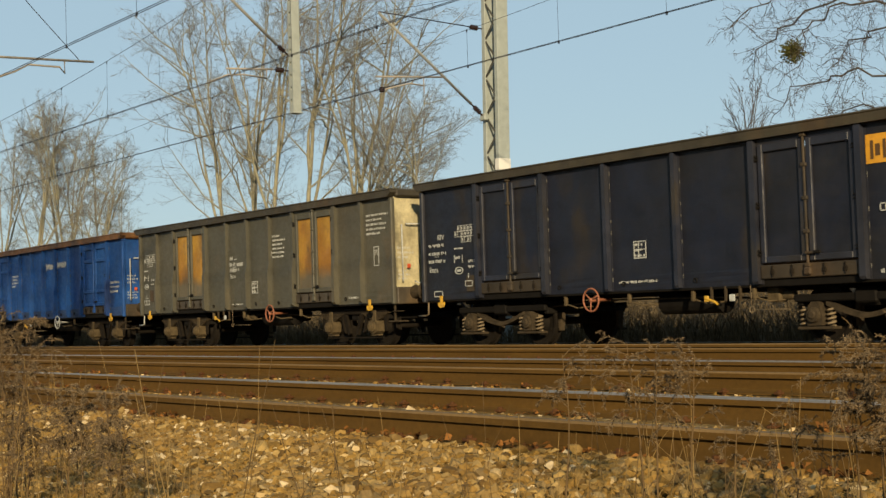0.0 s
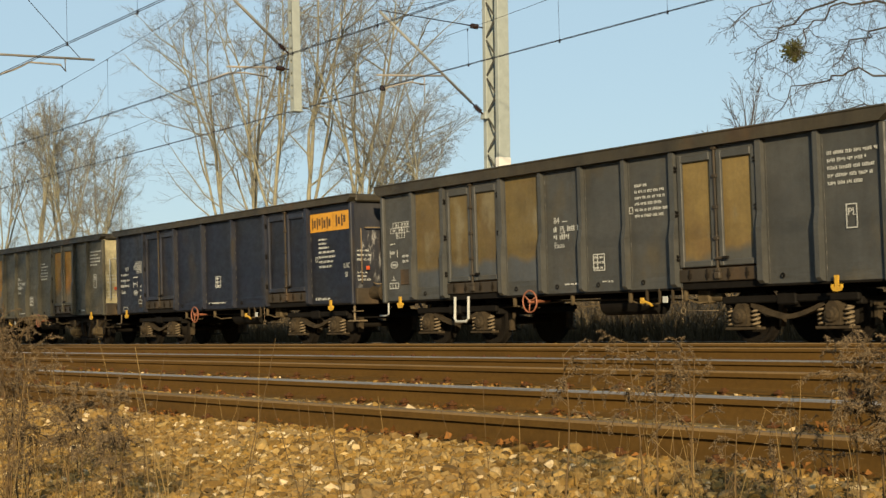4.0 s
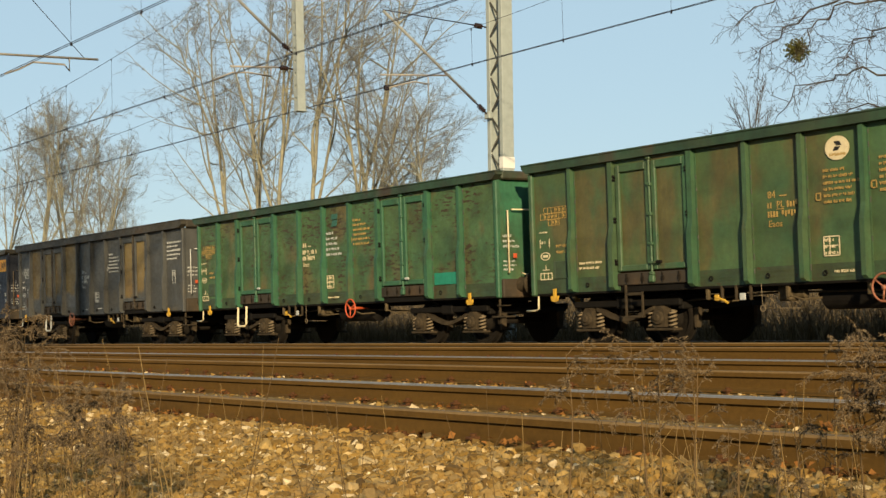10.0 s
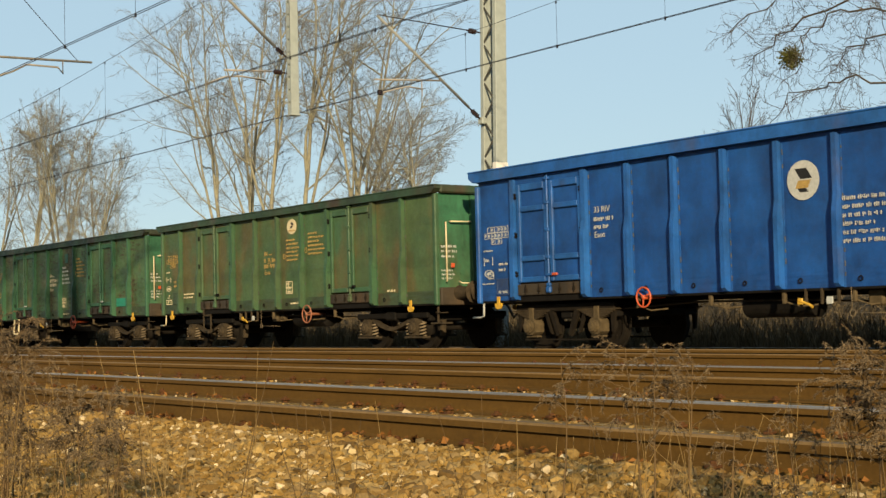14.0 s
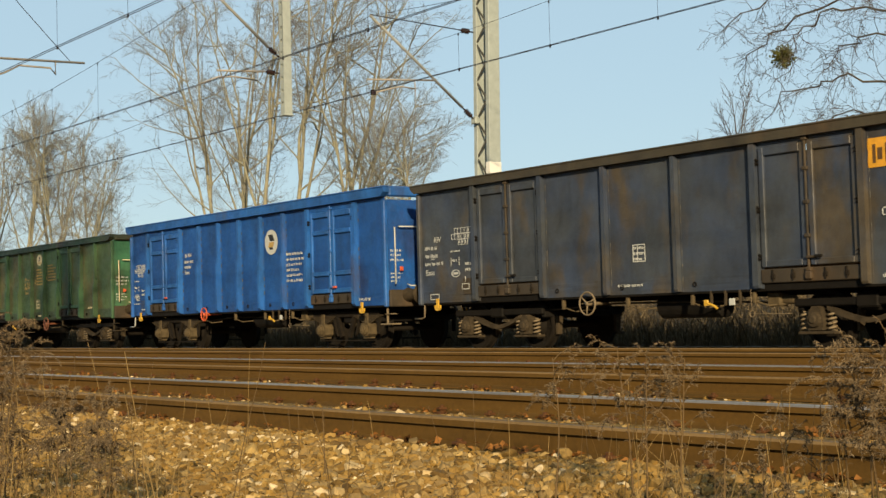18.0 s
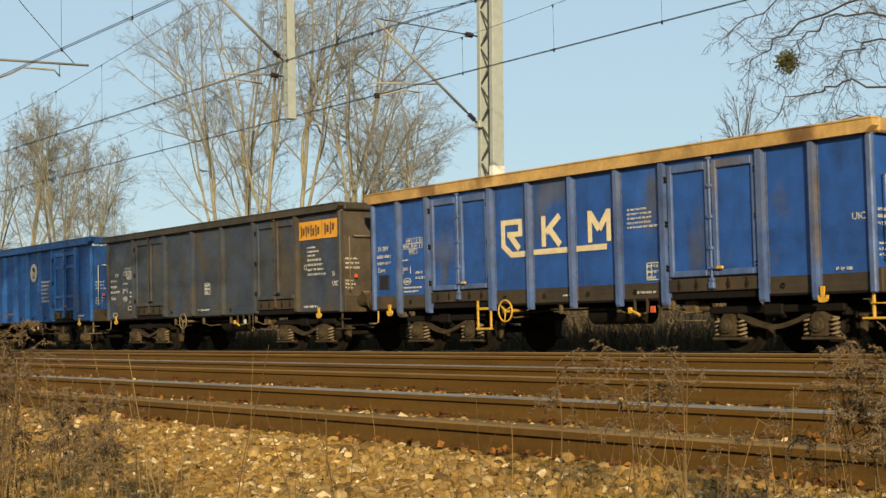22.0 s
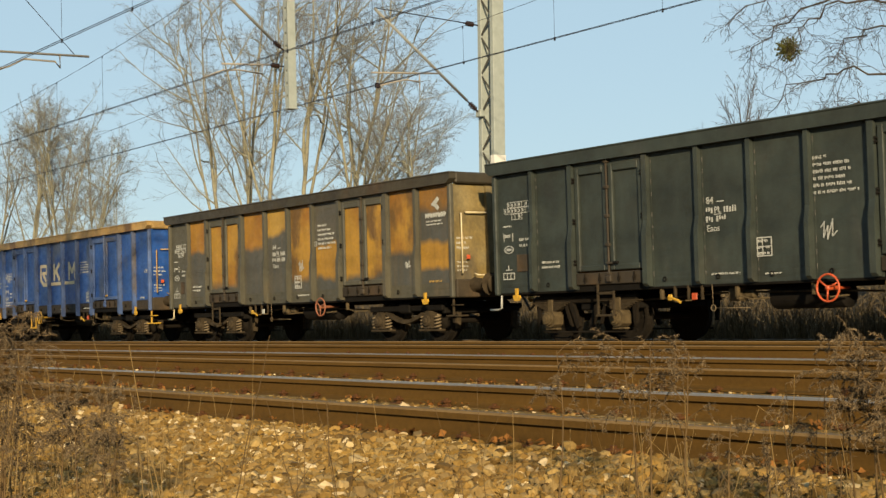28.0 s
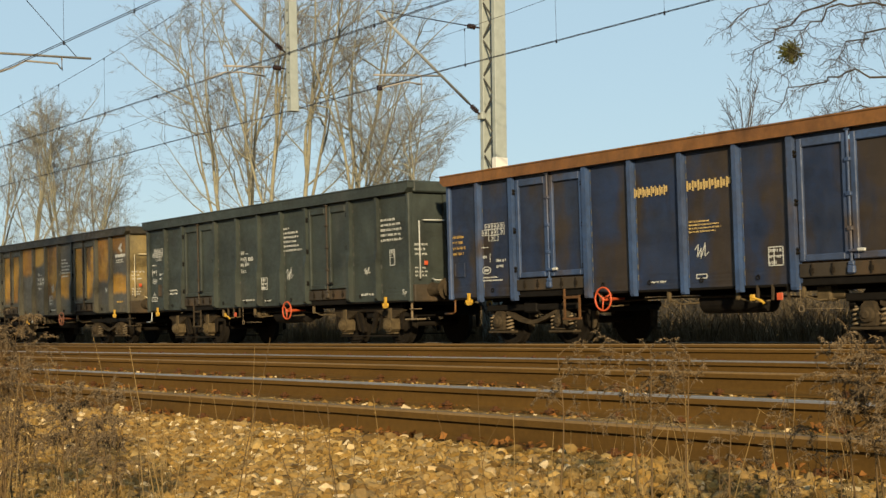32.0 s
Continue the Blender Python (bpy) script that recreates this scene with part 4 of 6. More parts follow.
P_BLUELOW = paint("soiled_blue_band", (0.018, 0.06, 0.20), (0.025, 0.055, 0.16), (0.05, 0.045, 0.045), rust_at=0.66, grime=0.5, seed=26)
GREY = (0.096, 0.098, 0.088)
P_RUST_A = paint("orange_over_grey_high", (0.46, 0.235, 0.034), (0.33, 0.145, 0.022), (0.25, 0.12, 0.03), stain_at=0.60, rust_at=0.75, grime=0.25, seed=31, big=0.7, band=(GREY, 2.25, 0.07), cloud=0.45)
P_RUST_B = paint("yellow_over_grey_high", (0.52, 0.32, 0.065), (0.46, 0.235, 0.04), (0.36, 0.17, 0.03), rust_at=0.75, grime=0.25, seed=32, big=0.7, band=(GREY, 2.52, 0.06), cloud=0.45)
P_RUST_C = paint("orange_over_grey_low", (0.52, 0.29, 0.042), (0.38, 0.175, 0.026), (0.17, 0.095, 0.032), stain_at=0.555, rust_at=0.75, grime=0.25, seed=33, big=0.75, band=(GREY, 1.33, 0.08), cloud=0.45)
P_RUST_D = paint("grey_over_orange", (0.11, 0.105, 0.09), (0.13, 0.115, 0.085), (0.17, 0.12, 0.06), rust_at=0.75, grime=0.3, seed=34, band=(((0.46, 0.25, 0.036), 2.12, 0.04), (GREY, 1.36, 0.08)), cloud=0.45)
P_RUST_E = paint("orange_over_grey_mid", (0.52, 0.29, 0.042), (0.38, 0.175, 0.026), (0.17, 0.095, 0.032), rust_at=0.75, grime=0.25, seed=35, big=0.8, band=((0.15, 0.13, 0.09), 1.62, 0.12), cloud=0.45)
P_RUST_F = paint("orange_over_grey_half", (0.52, 0.29, 0.042), (0.38, 0.175, 0.026), (0.17, 0.095, 0.032), stain_at=0.555, rust_at=0.75, grime=0.25, seed=40, big=0.75, band=(GREY, 1.78, 0.08), cloud=0.45)
P_RUST_G = paint("orange_and_grey_bands", (0.34, 0.17, 0.032), (0.25, 0.13, 0.035), (0.16, 0.11, 0.05), rust_at=0.75, grime=0.25, seed=41, big=0.7, band=((GREY, 2.62, 0.10), ((0.48, 0.26, 0.038), 1.92, 0.07), (GREY, 1.38, 0.06)), cloud=0.45)
P_BROWN_A = paint("brown_over_grey_low", (0.185, 0.135, 0.050), (0.15, 0.104, 0.040), (0.23, 0.19, 0.105), rust_at=0.75, grime=0.3, seed=36, big=0.9, band=((0.085, 0.095, 0.105), 1.50, 0.06), cloud=0.5)
P_BROWN_B = paint("ochre_over_grey_low", (0.27, 0.19, 0.065), (0.20, 0.13, 0.048), (0.25, 0.215, 0.13), rust_at=0.75, grime=0.3, seed=37, big=1.0, band=((0.10, 0.10, 0.09), 1.36, 0.08), cloud=0.5)
M_FADEDTEAL = plain("faded_teal_paint", (0.035, 0.13, 0.095), 0.6, 0, 0.3, 14, 0.05)
M_GRAFFITI = plain("teal_patch_paint", (0.02, 0.25, 0.16), 0.5, 0, 0.2, 10, 0.05)



def data_marks(m, x, z, holder=None, table=None, wide=0.72):
    """The painted data panel in an end bay: load table, length bracket, oval, label holder, axle sign."""
    out = [("table", table or m, x, z, wide, 0.34), ("rows", m, x - 0.04, z - 0.42, 0.30, 0.06, 1), ("block", m, x - 0.04, z - 0.58, 0.014, 0.16), ("block", m, x + 0.22, z - 0.58, 0.014, 0.16),
           ("rows", m, x, z - 0.57, 0.2, 0.12, 1), ("oval", m, x - 0.03, z - 0.82, 0.28, 0.15), ("rows", table or m, x + 0.42, z - 0.66, 0.32, 0.22, 2)]
    if holder:
        out.append(("holder", holder, x + 0.36, z - 1.0, 0.32, 0.30))
    return tuple(out)


def axle_marks(m, x=-6.2, z=1.36):
    return (("frame", m, x, z - 0.14, 0.34, 0.13), ("block", m, x + 0.11, z - 0.14, 0.012, 0.13), ("block", m, x + 0.22, z - 0.14, 0.012, 0.13), ("block", m, x + 0.16, z, 0.014, 0.09), ("block", m, x + 0.08, z - 0.08, 0.18, 0.014))


def number_marks(m, x, z):
    """The number block: a dash after the first line, two lines of bars."""
    return (("block", m, x + 0.24, z - 0.08, 0.14, 0.018), ("rows", m, x, z - 0.11, 0.13, 0.2, 1), ("rows", m, x + 0.38, z - 0.11, 0.34, 0.2, 1), ("block", m, x + 0.17, z - 0.285, 0.15, 0.012), ("rows", m, x, z - 0.25, 0.66, 0.2, 1))


def number_words(x, z):
    return (("84", 0.16, x, z - 0.115), ("PL", 0.15, x + 0.17, z - 0.27), ("Eaos", 0.15, x, z - 0.56))


def address_marks(m, x, z, w=0.8, h=0.62, rows=6):
    return (("rows", m, x, z, w * 0.5, h / rows, 1), ("rows", m, x, z - h / rows, w, h * (rows - 1) / rows, rows - 1), ("frame", m, x - 0.15, z - h * 0.66, 0.10, 0.12))


def table_sign(m, x, z):
    """A square sign of small crossed cells."""
    return (("frame", m, x, z, 0.30, 0.30), ("block", m, x + 0.11, z, 0.012, 0.30), ("block", m, x, z - 0.14, 0.30, 0.012), ("rows", m, x + 0.02, z - 0.01, 0.28, 0.28, 3))



def setup(**kw):
    p = dict(layout="a", rim=P_DKRIM, low=P_SOOT, ribs=None, sill=P_SOOT, handle=M_STEEL_DARK, hook=M_YELLOW, rails=M_WHITE, steps=M_BOGIE, wheel=M_REDRUST, marks=(), words=())
    p.update(kw)
    p["ribs"] = p["ribs"] or p["body"]
    return p


W, C, O = M_WHITE, M_CREAM, M_OCHRE
M_PLATE_INK = plain("dark_brown_ink", (0.11, 0.055, 0.014), 0.6, 0, 0.2, 20, 0.05)
PLATE_MARKS = (("block", M_PLATE, 4.60, 2.91, 1.70, 0.42), ("glyphs", M_PLATE_INK, 4.68, 2.82, 0.86, 0.27, 4), ("glyphs", M_PLATE_INK, 5.72, 2.84, 0.46, 0.27, 2), ("block", M_PLATE_INK, 5.60, 2.91, 0.008, 0.42))
NAVY_MARKS = (("rows", W, 4.95, 2.36, 0.5, 0.28, 3), ("rows", W, 4.95, 2.08, 0.86, 0.44, 4), ("frame", W, 4.80, 1.92, 0.11, 0.12)) + table_sign(W, -0.22, 1.68) + data_marks(W, -5.30, 2.30, P_SOOT) + (
    ("frame", W, -5.0, 1.20, 0.24, 0.12), ("block", W, -4.89, 1.34, 0.014, 0.10), ("rows", W, -6.2, 2.02, 0.55, 0.14, 1), ("rows", W, -6.2, 1.86, 0.62, 0.14, 1), ("block", W, -6.0, 1.72, 0.14, 0.012), ("rows", W, -6.2, 1.70, 0.62, 0.14, 1),
    ("rows", W, -0.6, 1.04, 1.0, 0.09, 1), ("rows", W, 4.78, 1.02, 0.62, 0.12, 1), ("frame", W, -6.05, 1.02, 0.30, 0.12))
WAGONS = (
    (-101.5, "blue open goods wagon with upright ribs and dark bogies", setup(layout="c", body=P_BLUE, rim=P_RUSTRIM, low=P_BLUELOW, rails=W, recess=True, wheel_x=1.4, wheel=M_WHITE, bogie="leaf", end=P_BLUE,
        marks=(("rows", W, -3.05, 2.4, 0.6, 0.45, 4), ("glyphs", W, 0.2, 2.62, 0.6, 0.2, 4), ("glyphs", W, 1.2, 2.64, 0.75, 0.2, 5), ("rows", W, 5.4, 1.9, 0.7, 0.4, 3)))),
    (-87.5, "olive grey goods wagon with orange rusted doors and cream end", setup(body=P_OLIVEGREY, rim=P_DKRIM, low=P_OLIVEGREY, end=P_CREAMEND, sill=P_GREYLOW, doors={0: P_RUST_E, 1: P_RUST_E}, wheel_x=1.22, bogie="leaf", hook=M_YELLOW,
        marks=data_marks(W, -6.15, 2.50, P_SOOT) + axle_marks(W) + number_marks(W, -1.0, 2.2) + address_marks(W, 1.22, 2.62, 0.75, 0.6) + (("rows", W, 5.38, 2.80, 0.85, 0.50, 5), ("frame", W, 5.65, 2.06, 0.2, 0.42), ("rows", W, -0.9, 1.02, 0.6, 0.08, 1), ("rows", W, 4.6, 1.04, 0.5, 0.1, 1)) + table_sign(W, 0.15, 1.52),
        words=number_words(-1.0, 2.2) + (("PL", 0.16, 5.67, 1.88),))),
    (-73.61, "navy black open goods wagon with an orange plate on its side", setup(lock=P_SOOT, layout="b", ribs=P_NAVYRIB, body=P_NAVY, rim=P_DKRIM, low=P_NAVY, end=P_NAVYEND, wheel_x=-1.21, wheel=M_REDRUST, rails=M_SPRING, steps=M_SPRING, straight=True,
        marks=PLATE_MARKS + NAVY_MARKS, words=(("UIC", 0.17, 6.0, 1.62), ("Si", 0.17, 6.05, 1.42), ("RIV", 0.16, -5.9, 2.05), ("Eaos", 0.16, -6.2, 1.40)))),
    (-59.59, "grey open goods wagon with brown faded bays", setup(lock=P_SOOT, top=3.30, body=P_GREYBROWN, rim=P_DKRIM, low=P_GREYBROWN, bays={1: P_BROWN_A, 3: P_BROWN_A}, doors={0: P_BROWN_A, 1: P_BROWN_B}, wheel_x=-1.42, wheel=M_REDRUST, loop=(-3.82, W, "u"),
        marks=data_marks(W, -6.12, 2.49, P_SOOT) + axle_marks(W) + number_marks(W, -0.82, 2.22) + address_marks(W, 1.32, 2.66) + table_sign(W, 0.22, 1.50) + (("rows", W, 5.38, 2.78, 0.9, 0.56, 5), ("frame", W, 5.68, 1.95, 0.2, 0.36), ("rows", W, -0.55, 1.04, 0.5, 0.08, 1), ("rows", W, 0.45, 1.04, 0.3, 0.06, 1)),
        words=number_words(-0.82, 2.22) + (("PL", 0.16, 5.70, 1.78),))),
    (-45.84, "green open goods wagon with flaking rust-spotted paint", setup(body=P_GREEN, rim=P_GREENRIM, low=P_GREENLOW, end=P_GREENEND, ribs=P_GREENRIB, rails=C, wheel_x=1.21, wheel=M_ORANGE, loop=(-4.18, C, "u"), handle=W, plate=W,
        marks=data_marks(C, -6.25, 2.49, P_GREENLOW, O) + axle_marks(C, -6.25, 1.32) + number_marks(C, -1.0, 2.28) + address_marks(W, 0.06, 2.50, 0.8, 0.6, 5) + address_marks(O, 1.22, 2.72, 0.72, 0.64) + table_sign(C, 0.06, 1.48) + (
        ("block", M_FADEDTEAL, 0.32, 2.86, 0.26, 0.12), ("slant", M_FADEDTEAL, 0.36, 2.72, 0.22, 0.14, -0.05), ("block", M_GRAFFITI, 4.27, 1.36, 0.88, 0.24), ("rows", C, 4.7, 1.26, 0.5, 0.1, 1), ("rows", C, 0.1, 1.02, 0.7, 0.08, 1)),
        words=number_words(-1.0, 2.28), ink=C)),
    (-32.02, "olive green open goods wagon with brown weathered sides", setup(ribs=P_OLIVERIB, body=P_OLIVE, rim=P_GREENRIM, low=P_GREENLOW, end=P_GREENEND, wheel_x=1.44, wheel=M_REDRUST, rails=C, loop=(-3.9, M_BOGIE, "box"),
        marks=data_marks(C, -6.15, 2.42, P_GREENLOW, O) + axle_marks(C, -6.2, 1.36) + number_marks(O, -0.72, 2.26) + address_marks(O, 0.36, 2.52, 0.78, 0.56) + address_marks(O, 1.36, 2.62, 0.78, 0.56) + table_sign(C, 0.32, 1.50) + (
        ("oval", C, 0.42, 2.96, 0.44, 0.36), ("disc", C, 0.64, 2.78, 0.17, 0), ("slant", M_BLACK, 0.58, 2.88, 0.10, 0.07, 0.05), ("slant", M_BLACK, 0.60, 2.80, 0.10, 0.06, -0.04), ("glyphs", M_OCHRE, 0.50, 2.71, 0.30, 0.05, 6),
        ("rows", C, -5.1, 1.40, 0.7, 0.18, 2), ("rows", C, 4.6, 1.2, 0.4, 0.1, 1), ("rows", C, 0.5, 1.02, 0.5, 0.08, 1)),
        words=number_words(-0.72, 2.26), ink=O)),
    (-17.85, "bright blue open goods wagon with panelled doors and a round badge", setup(layout="c", body=P_BLUE, ribs=P_BLUERIB, rim=P_BLUERIB, low=P_BLUE, end=P_BLUE, recess=True, wheel_x=-1.78, wheel_z=0.80, wheel_r=0.165, wheel=M_ORANGE, rails=W, steps=M_SPRING, bogie="leaf", handle=M_ORANGE, top=3.36, rim_low=3.14, step=2.2,
        marks=data_marks(W, -6.20, 2.26, P_BLUELOW) + (("rows", W, -3.08, 2.28, 0.62, 0.14, 1), ("rows", W, -3.08, 2.14, 0.60, 0.14, 1), ("frame", W, -6.12, 1.40, 0.18, 0.14), ("rows", W, -6.3, 1.20, 0.42, 0.05, 1), ("rows", W, -5.8, 1.06, 0.3, 0.10, 1),
        ("disc", W, 1.55, 2.46, 0.30, 0), ("slant", M_BLACK, 1.40, 2.64, 0.22, 0.16, 0.10), ("slant", M_OCHRE, 1.46, 2.46, 0.24, 0.12, -0.06), ("slant", M_BLACK, 1.44, 2.34, 0.16, 0.06, 0.05), ("rows", W, 2.25, 2.2, 0.9, 0.75, 6), ("rows", W, 4.9, 1.05, 0.9, 0.12, 1)),
        words=(("33 RIV", 0.15, -3.08, 2.32), ("Eaos", 0.15, -3.08, 1.88)))),
    (-3.84, "dirty navy open goods wagon with an orange plate on its side", setup(lock=P_SOOT, layout="b", body=P_NAVYGREY, rim=P_DKRIM, low=P_NAVYGREY, end=P_GREYLOW, wheel_x=-1.26, wheel=M_SPRING, rails=M_SPRING, straight=True,
        marks=PLATE_MARKS + NAVY_MARKS,
        words=(("Si", 0.16, 6.0, 1.62), ("UIC", 0.16, 6.0, 1.40), ("RIV", 0.16, -5.9, 2.05), ("Eaos", 0.16, -6.2, 1.40)))),
    (10.26, "royal blue open goods wagon with sand yellow rim and emblem", setup(layout="d", body=P_RBLUE, rim=P_SANDRIM, low=P_SOOT, end=P_RBLUE, ribs=P_RBLUERIB, foot=0.72, straight=True, wheel_x=-1.81, wheel=M_YELLOW, rails=P_SANDRIM, steps=M_YELLOW, loop=(-2.75, M_YELLOW, "box"), handle=M_YELLOW, top=3.30, rim_low=3.08, lever=M_YELLOW, plate=M_ORANGE,
        marks=(("bar", C, -1.97, 2.42, -1.97, 1.90, 0.11), ("bar", C, -1.98, 1.94, -1.70, 1.74, 0.11), ("bar", C, -1.72, 1.76, -1.24, 1.76, 0.11), ("bar", C, -1.91, 2.37, -1.48, 2.37, 0.10), ("bar", C, -1.46, 2.42, -1.46, 2.10, 0.10), ("bar", C, -1.84, 2.14, -1.42, 2.14, 0.10), ("bar", C, -1.76, 2.12, -1.50, 1.86, 0.12),
        ("bar", C, -0.79, 2.42, -0.79, 1.86, 0.11), ("bar", C, -0.34, 2.40, -0.72, 2.12, 0.12), ("bar", C, -0.64, 2.18, -0.34, 1.87, 0.12), ("bar", C, -1.08, 1.77, -0.08, 1.77, 0.10),
        ("bar", C, 0.46, 2.42, 0.46, 1.86, 0.10), ("bar", C, 0.46, 2.38, 0.70, 2.08, 0.12), ("bar", C, 0.94, 2.38, 0.70, 2.08, 0.12), ("bar", C, 0.94, 2.42, 0.94, 1.86, 0.10), ("bar", C, 0.10, 1.77, 0.88, 1.77, 0.10),
        ("rows", W, 1.40, 2.40, 0.74, 0.38, 5), ("rows", W, -6.25, 2.02, 0.62, 0.14, 1), ("rows", W, -6.25, 1.88, 0.62, 0.14, 1), ("holder", M_BLACK, -6.18, 1.55, 0.32, 0.28), ("rows", W, -5.28, 1.30, 0.64, 0.16, 2),
        ("rows", W, 5.72, 1.22, 0.42, 0.1, 1), ("rows", W, -0.3, 0.99, 0.4, 0.07, 1), ("rows", W, 1.6, 0.99, 0.5, 0.08, 1)) + data_marks(W, -5.26, 2.28, None, W, 0.66) + table_sign(W, 1.84, 1.44),
        words=(("33 RIV", 0.15, -6.25, 2.06), ("Eaos", 0.15, -6.25, 1.61), ("UIC", 0.15, 6.02, 1.86)))),
    (24.37, "grey open goods wagon blotched all over with orange rust", setup(lock=P_SOOT, top=3.31, body=P_OLIVEGREY, rim=P_DKRIM, low=P_OLIVEGREY, end=P_OCHREEND, wheel_x=1.53, wheel=M_REDRUST, rails=C, bays={1: P_RUST_A, 3: P_RUST_A, 4: P_RUST_B, 5: P_RUST_C, 6: P_RUST_D, 8: P_RUST_F, 9: P_RUST_G}, doors={0: P_RUST_C, 1: P_RUST_C}, loop=(-3.9, M_BOGIE, "box"),
        marks=data_marks(W, -6.12, 2.52, P_SOOT) + axle_marks(W) + number_marks(W, -0.80, 2.24) + address_marks(W, 1.30, 2.62) + table_sign(W, 0.22, 1.46) + (("scrawl", W, 0.42, 1.82, 0.24, 0.28), ("scrawl", W, 4.74, 1.60, 0.22, 0.16), ("rows", W, -5.05, 1.42, 0.68, 0.2, 2),
        ("bar", W, 5.80, 2.70, 5.98, 2.82, 0.09), ("bar", W, 5.80, 2.74, 5.98, 2.60, 0.09), ("bar", W, 5.74, 2.70, 5.90, 2.70, 0.05), ("glyphs", W, 5.52, 2.54, 0.72, 0.11, 8), ("rows", W, 5.54, 2.40, 0.66, 0.13, 2), ("rows", O, 5.6, 1.2, 0.5, 0.1, 1), ("rows", W, 0.35, 1.04, 0.6, 0.07, 1)),
        words=number_words(-0.80, 2.24))),
    (38.56, "dark green grey open goods wagon with a red brake wheel", setup(lock=P_SOOT, top=3.32, body=P_DKGREEN, rim=P_DKGREEN, low=P_DKGREEN, end=P_DKGREEN, sill=P_SOOT, wheel_x=1.46, wheel=M_ORANGE, rails=W, steps=M_SPRING, bogie="leaf", loop=(-3.55, M_BOGIE, "box"), plate=M_ORANGE,
        marks=data_marks(W, -6.12, 2.55, P_SOOT) + axle_marks(W) + number_marks(W, -0.98, 2.24) + address_marks(W, 1.18, 2.70) + table_sign(W, 0.05, 1.53) + (("scrawl", W, 1.28, 1.72, 0.30, 0.30), ("scrawl", W, 4.63, 1.58, 0.26, 0.16), ("rows", W, -5.05, 1.42, 0.68, 0.18, 2), ("rows", W, 5.32, 2.62, 0.84, 0.54, 5), ("frame", W, 5.64, 1.92, 0.19, 0.34), ("block", W, 5.64, 1.76, 0.19, 0.012),
        ("rows", W, -0.9, 1.04, 0.6, 0.07, 1), ("rows", W, 0.2, 1.0, 0.4, 0.06, 1), ("rows", W, 4.5, 1.05, 0.8, 0.10, 1)),
        words=number_words(-0.98, 2.24) + (("PL", 0.16, 5.66, 1.79), ("Sp", 0.16, 6.06, 0.96)))),
    (52.73, "brown stained navy open goods wagon with a rusty rim", setup(layout="d", body=P_INDIGO, rim=P_RUSTRIM, low=P_INDIGO, end=P_INDIGO, ribs=P_INDIGORIB, foot=0.74, straight=True, wheel_x=-1.84, wheel=M_ORANGE, rails=P_RUSTRIM, loop=(-2.95, M_RUSTPLATE, "box"), top=3.28, rim_low=3.06, handle=W, plate=M_ORANGE,
        marks=(("glyphs", M_GOLD, -1.12, 2.57, 0.80, 0.17, 8), ("glyphs", M_GOLD, 0.10, 2.58, 0.98, 0.17, 8), ("rows", M_GOLD, 0.12, 1.94, 0.72, 0.22, 4), ("scrawl", W, 0.24, 1.56, 0.30, 0.26), ("rows", O, -6.30, 2.10, 0.5, 0.44, 4), ("rows", W, -5.35, 1.24, 0.7, 0.12, 2),
        ("holder", P_INDIGO, -6.24, 1.52, 0.30, 0.26), ("rows", W, -0.8, 1.0, 0.5, 0.07, 1), ("frame", W, 0.25, 1.06, 0.24, 0.08)) + data_marks(W, -5.34, 2.24, None, W, 0.68) + table_sign(W, 1.76, 1.42))),
)
for i, (x, label, p) in enumerate(WAGONS):
    freight_wagon(x, label, p, 40 + i)

# ---- overhead line ----
M_GALV = plain("galvanised_steel", (0.36, 0.40, 0.38), 0.55, 0.0, 0.15, 6, 0.1)
M_GALVDARK = plain("weathered_grey_steel", (0.27, 0.265, 0.24), 0.6, 0.0, 0.2, 6, 0.1)
M_LACING = plain("dark_lacing_steel", (0.09, 0.09, 0.08), 0.7, 0.0, 0.3, 6, 0.1)
M_WIRE = plain("dark_copper_wire", (0.045, 0.045, 0.05), 0.5, 0.5, 0.2, 4)
M_ARM = plain("brown_tube_steel", (0.37, 0.33, 0.27), 0.6, 0.0, 0.2, 10)
M_INSUL = plain("dark_glazed_porcelain", (0.03, 0.018, 0.016), 0.25, 0.0, 0.2, 20)
X_PORTAL = -27.0


def build_mast():
    mast = thing("catenary_mast", "pale grey lattice steel mast with a white band", "mast", m=pose(-26.9, 21.35, 0, -0.8, 0.6, 0))
    for x in (-0.24, 0.24):
        part("channel", Geo().box(x - 0.07, x + 0.07, -0.17, 0.17, -0.6, 12.5, 0.01), M_GALV, mast)
    for j in range(26):
        z = 0.2 + j * 0.47
        for y in (-0.15, 0.15):
            a, b = (-0.18, 0.18) if j % 2 else (0.18, -0.18)
            part("lacing_bar", Geo().extrude([(a - 0.03, z), (a + 0.03, z), (b + 0.03, z + 0.42), (b - 0.03, z + 0.42)], "y", y - 0.01, y + 0.01), M_LACING, mast)
    part("white_band", Geo().box(0.16, 0.32, -0.18, 0.18, 4.0, 4.28, 0.005), plain("white_band_paint", (0.80, 0.79, 0.74), 0.5, 0, 0.05), mast, "white painted band")
    part("footing", Geo().box(-0.5, 0.5, -0.45, 0.45, -1.2, -0.45, 0.03), plain("concrete", (0.22, 0.20, 0.17), 0.9, 0, 0.2, 4, 0.4), mast)


build_mast()


def insulator(g, a, b, r=0.05):
    """A ribbed insulator between two points."""
    a, b = Vector(a), Vector(b)
    n = 9
    g.tube([a, b], r * 0.3, 6)
    g.tube([a.lerp(b, 0.30 + 0.5 * i / (n - 1)) for i in range(n)], [r * 1.1 if i % 2 else r * 0.5 for i in range(n)], 8)


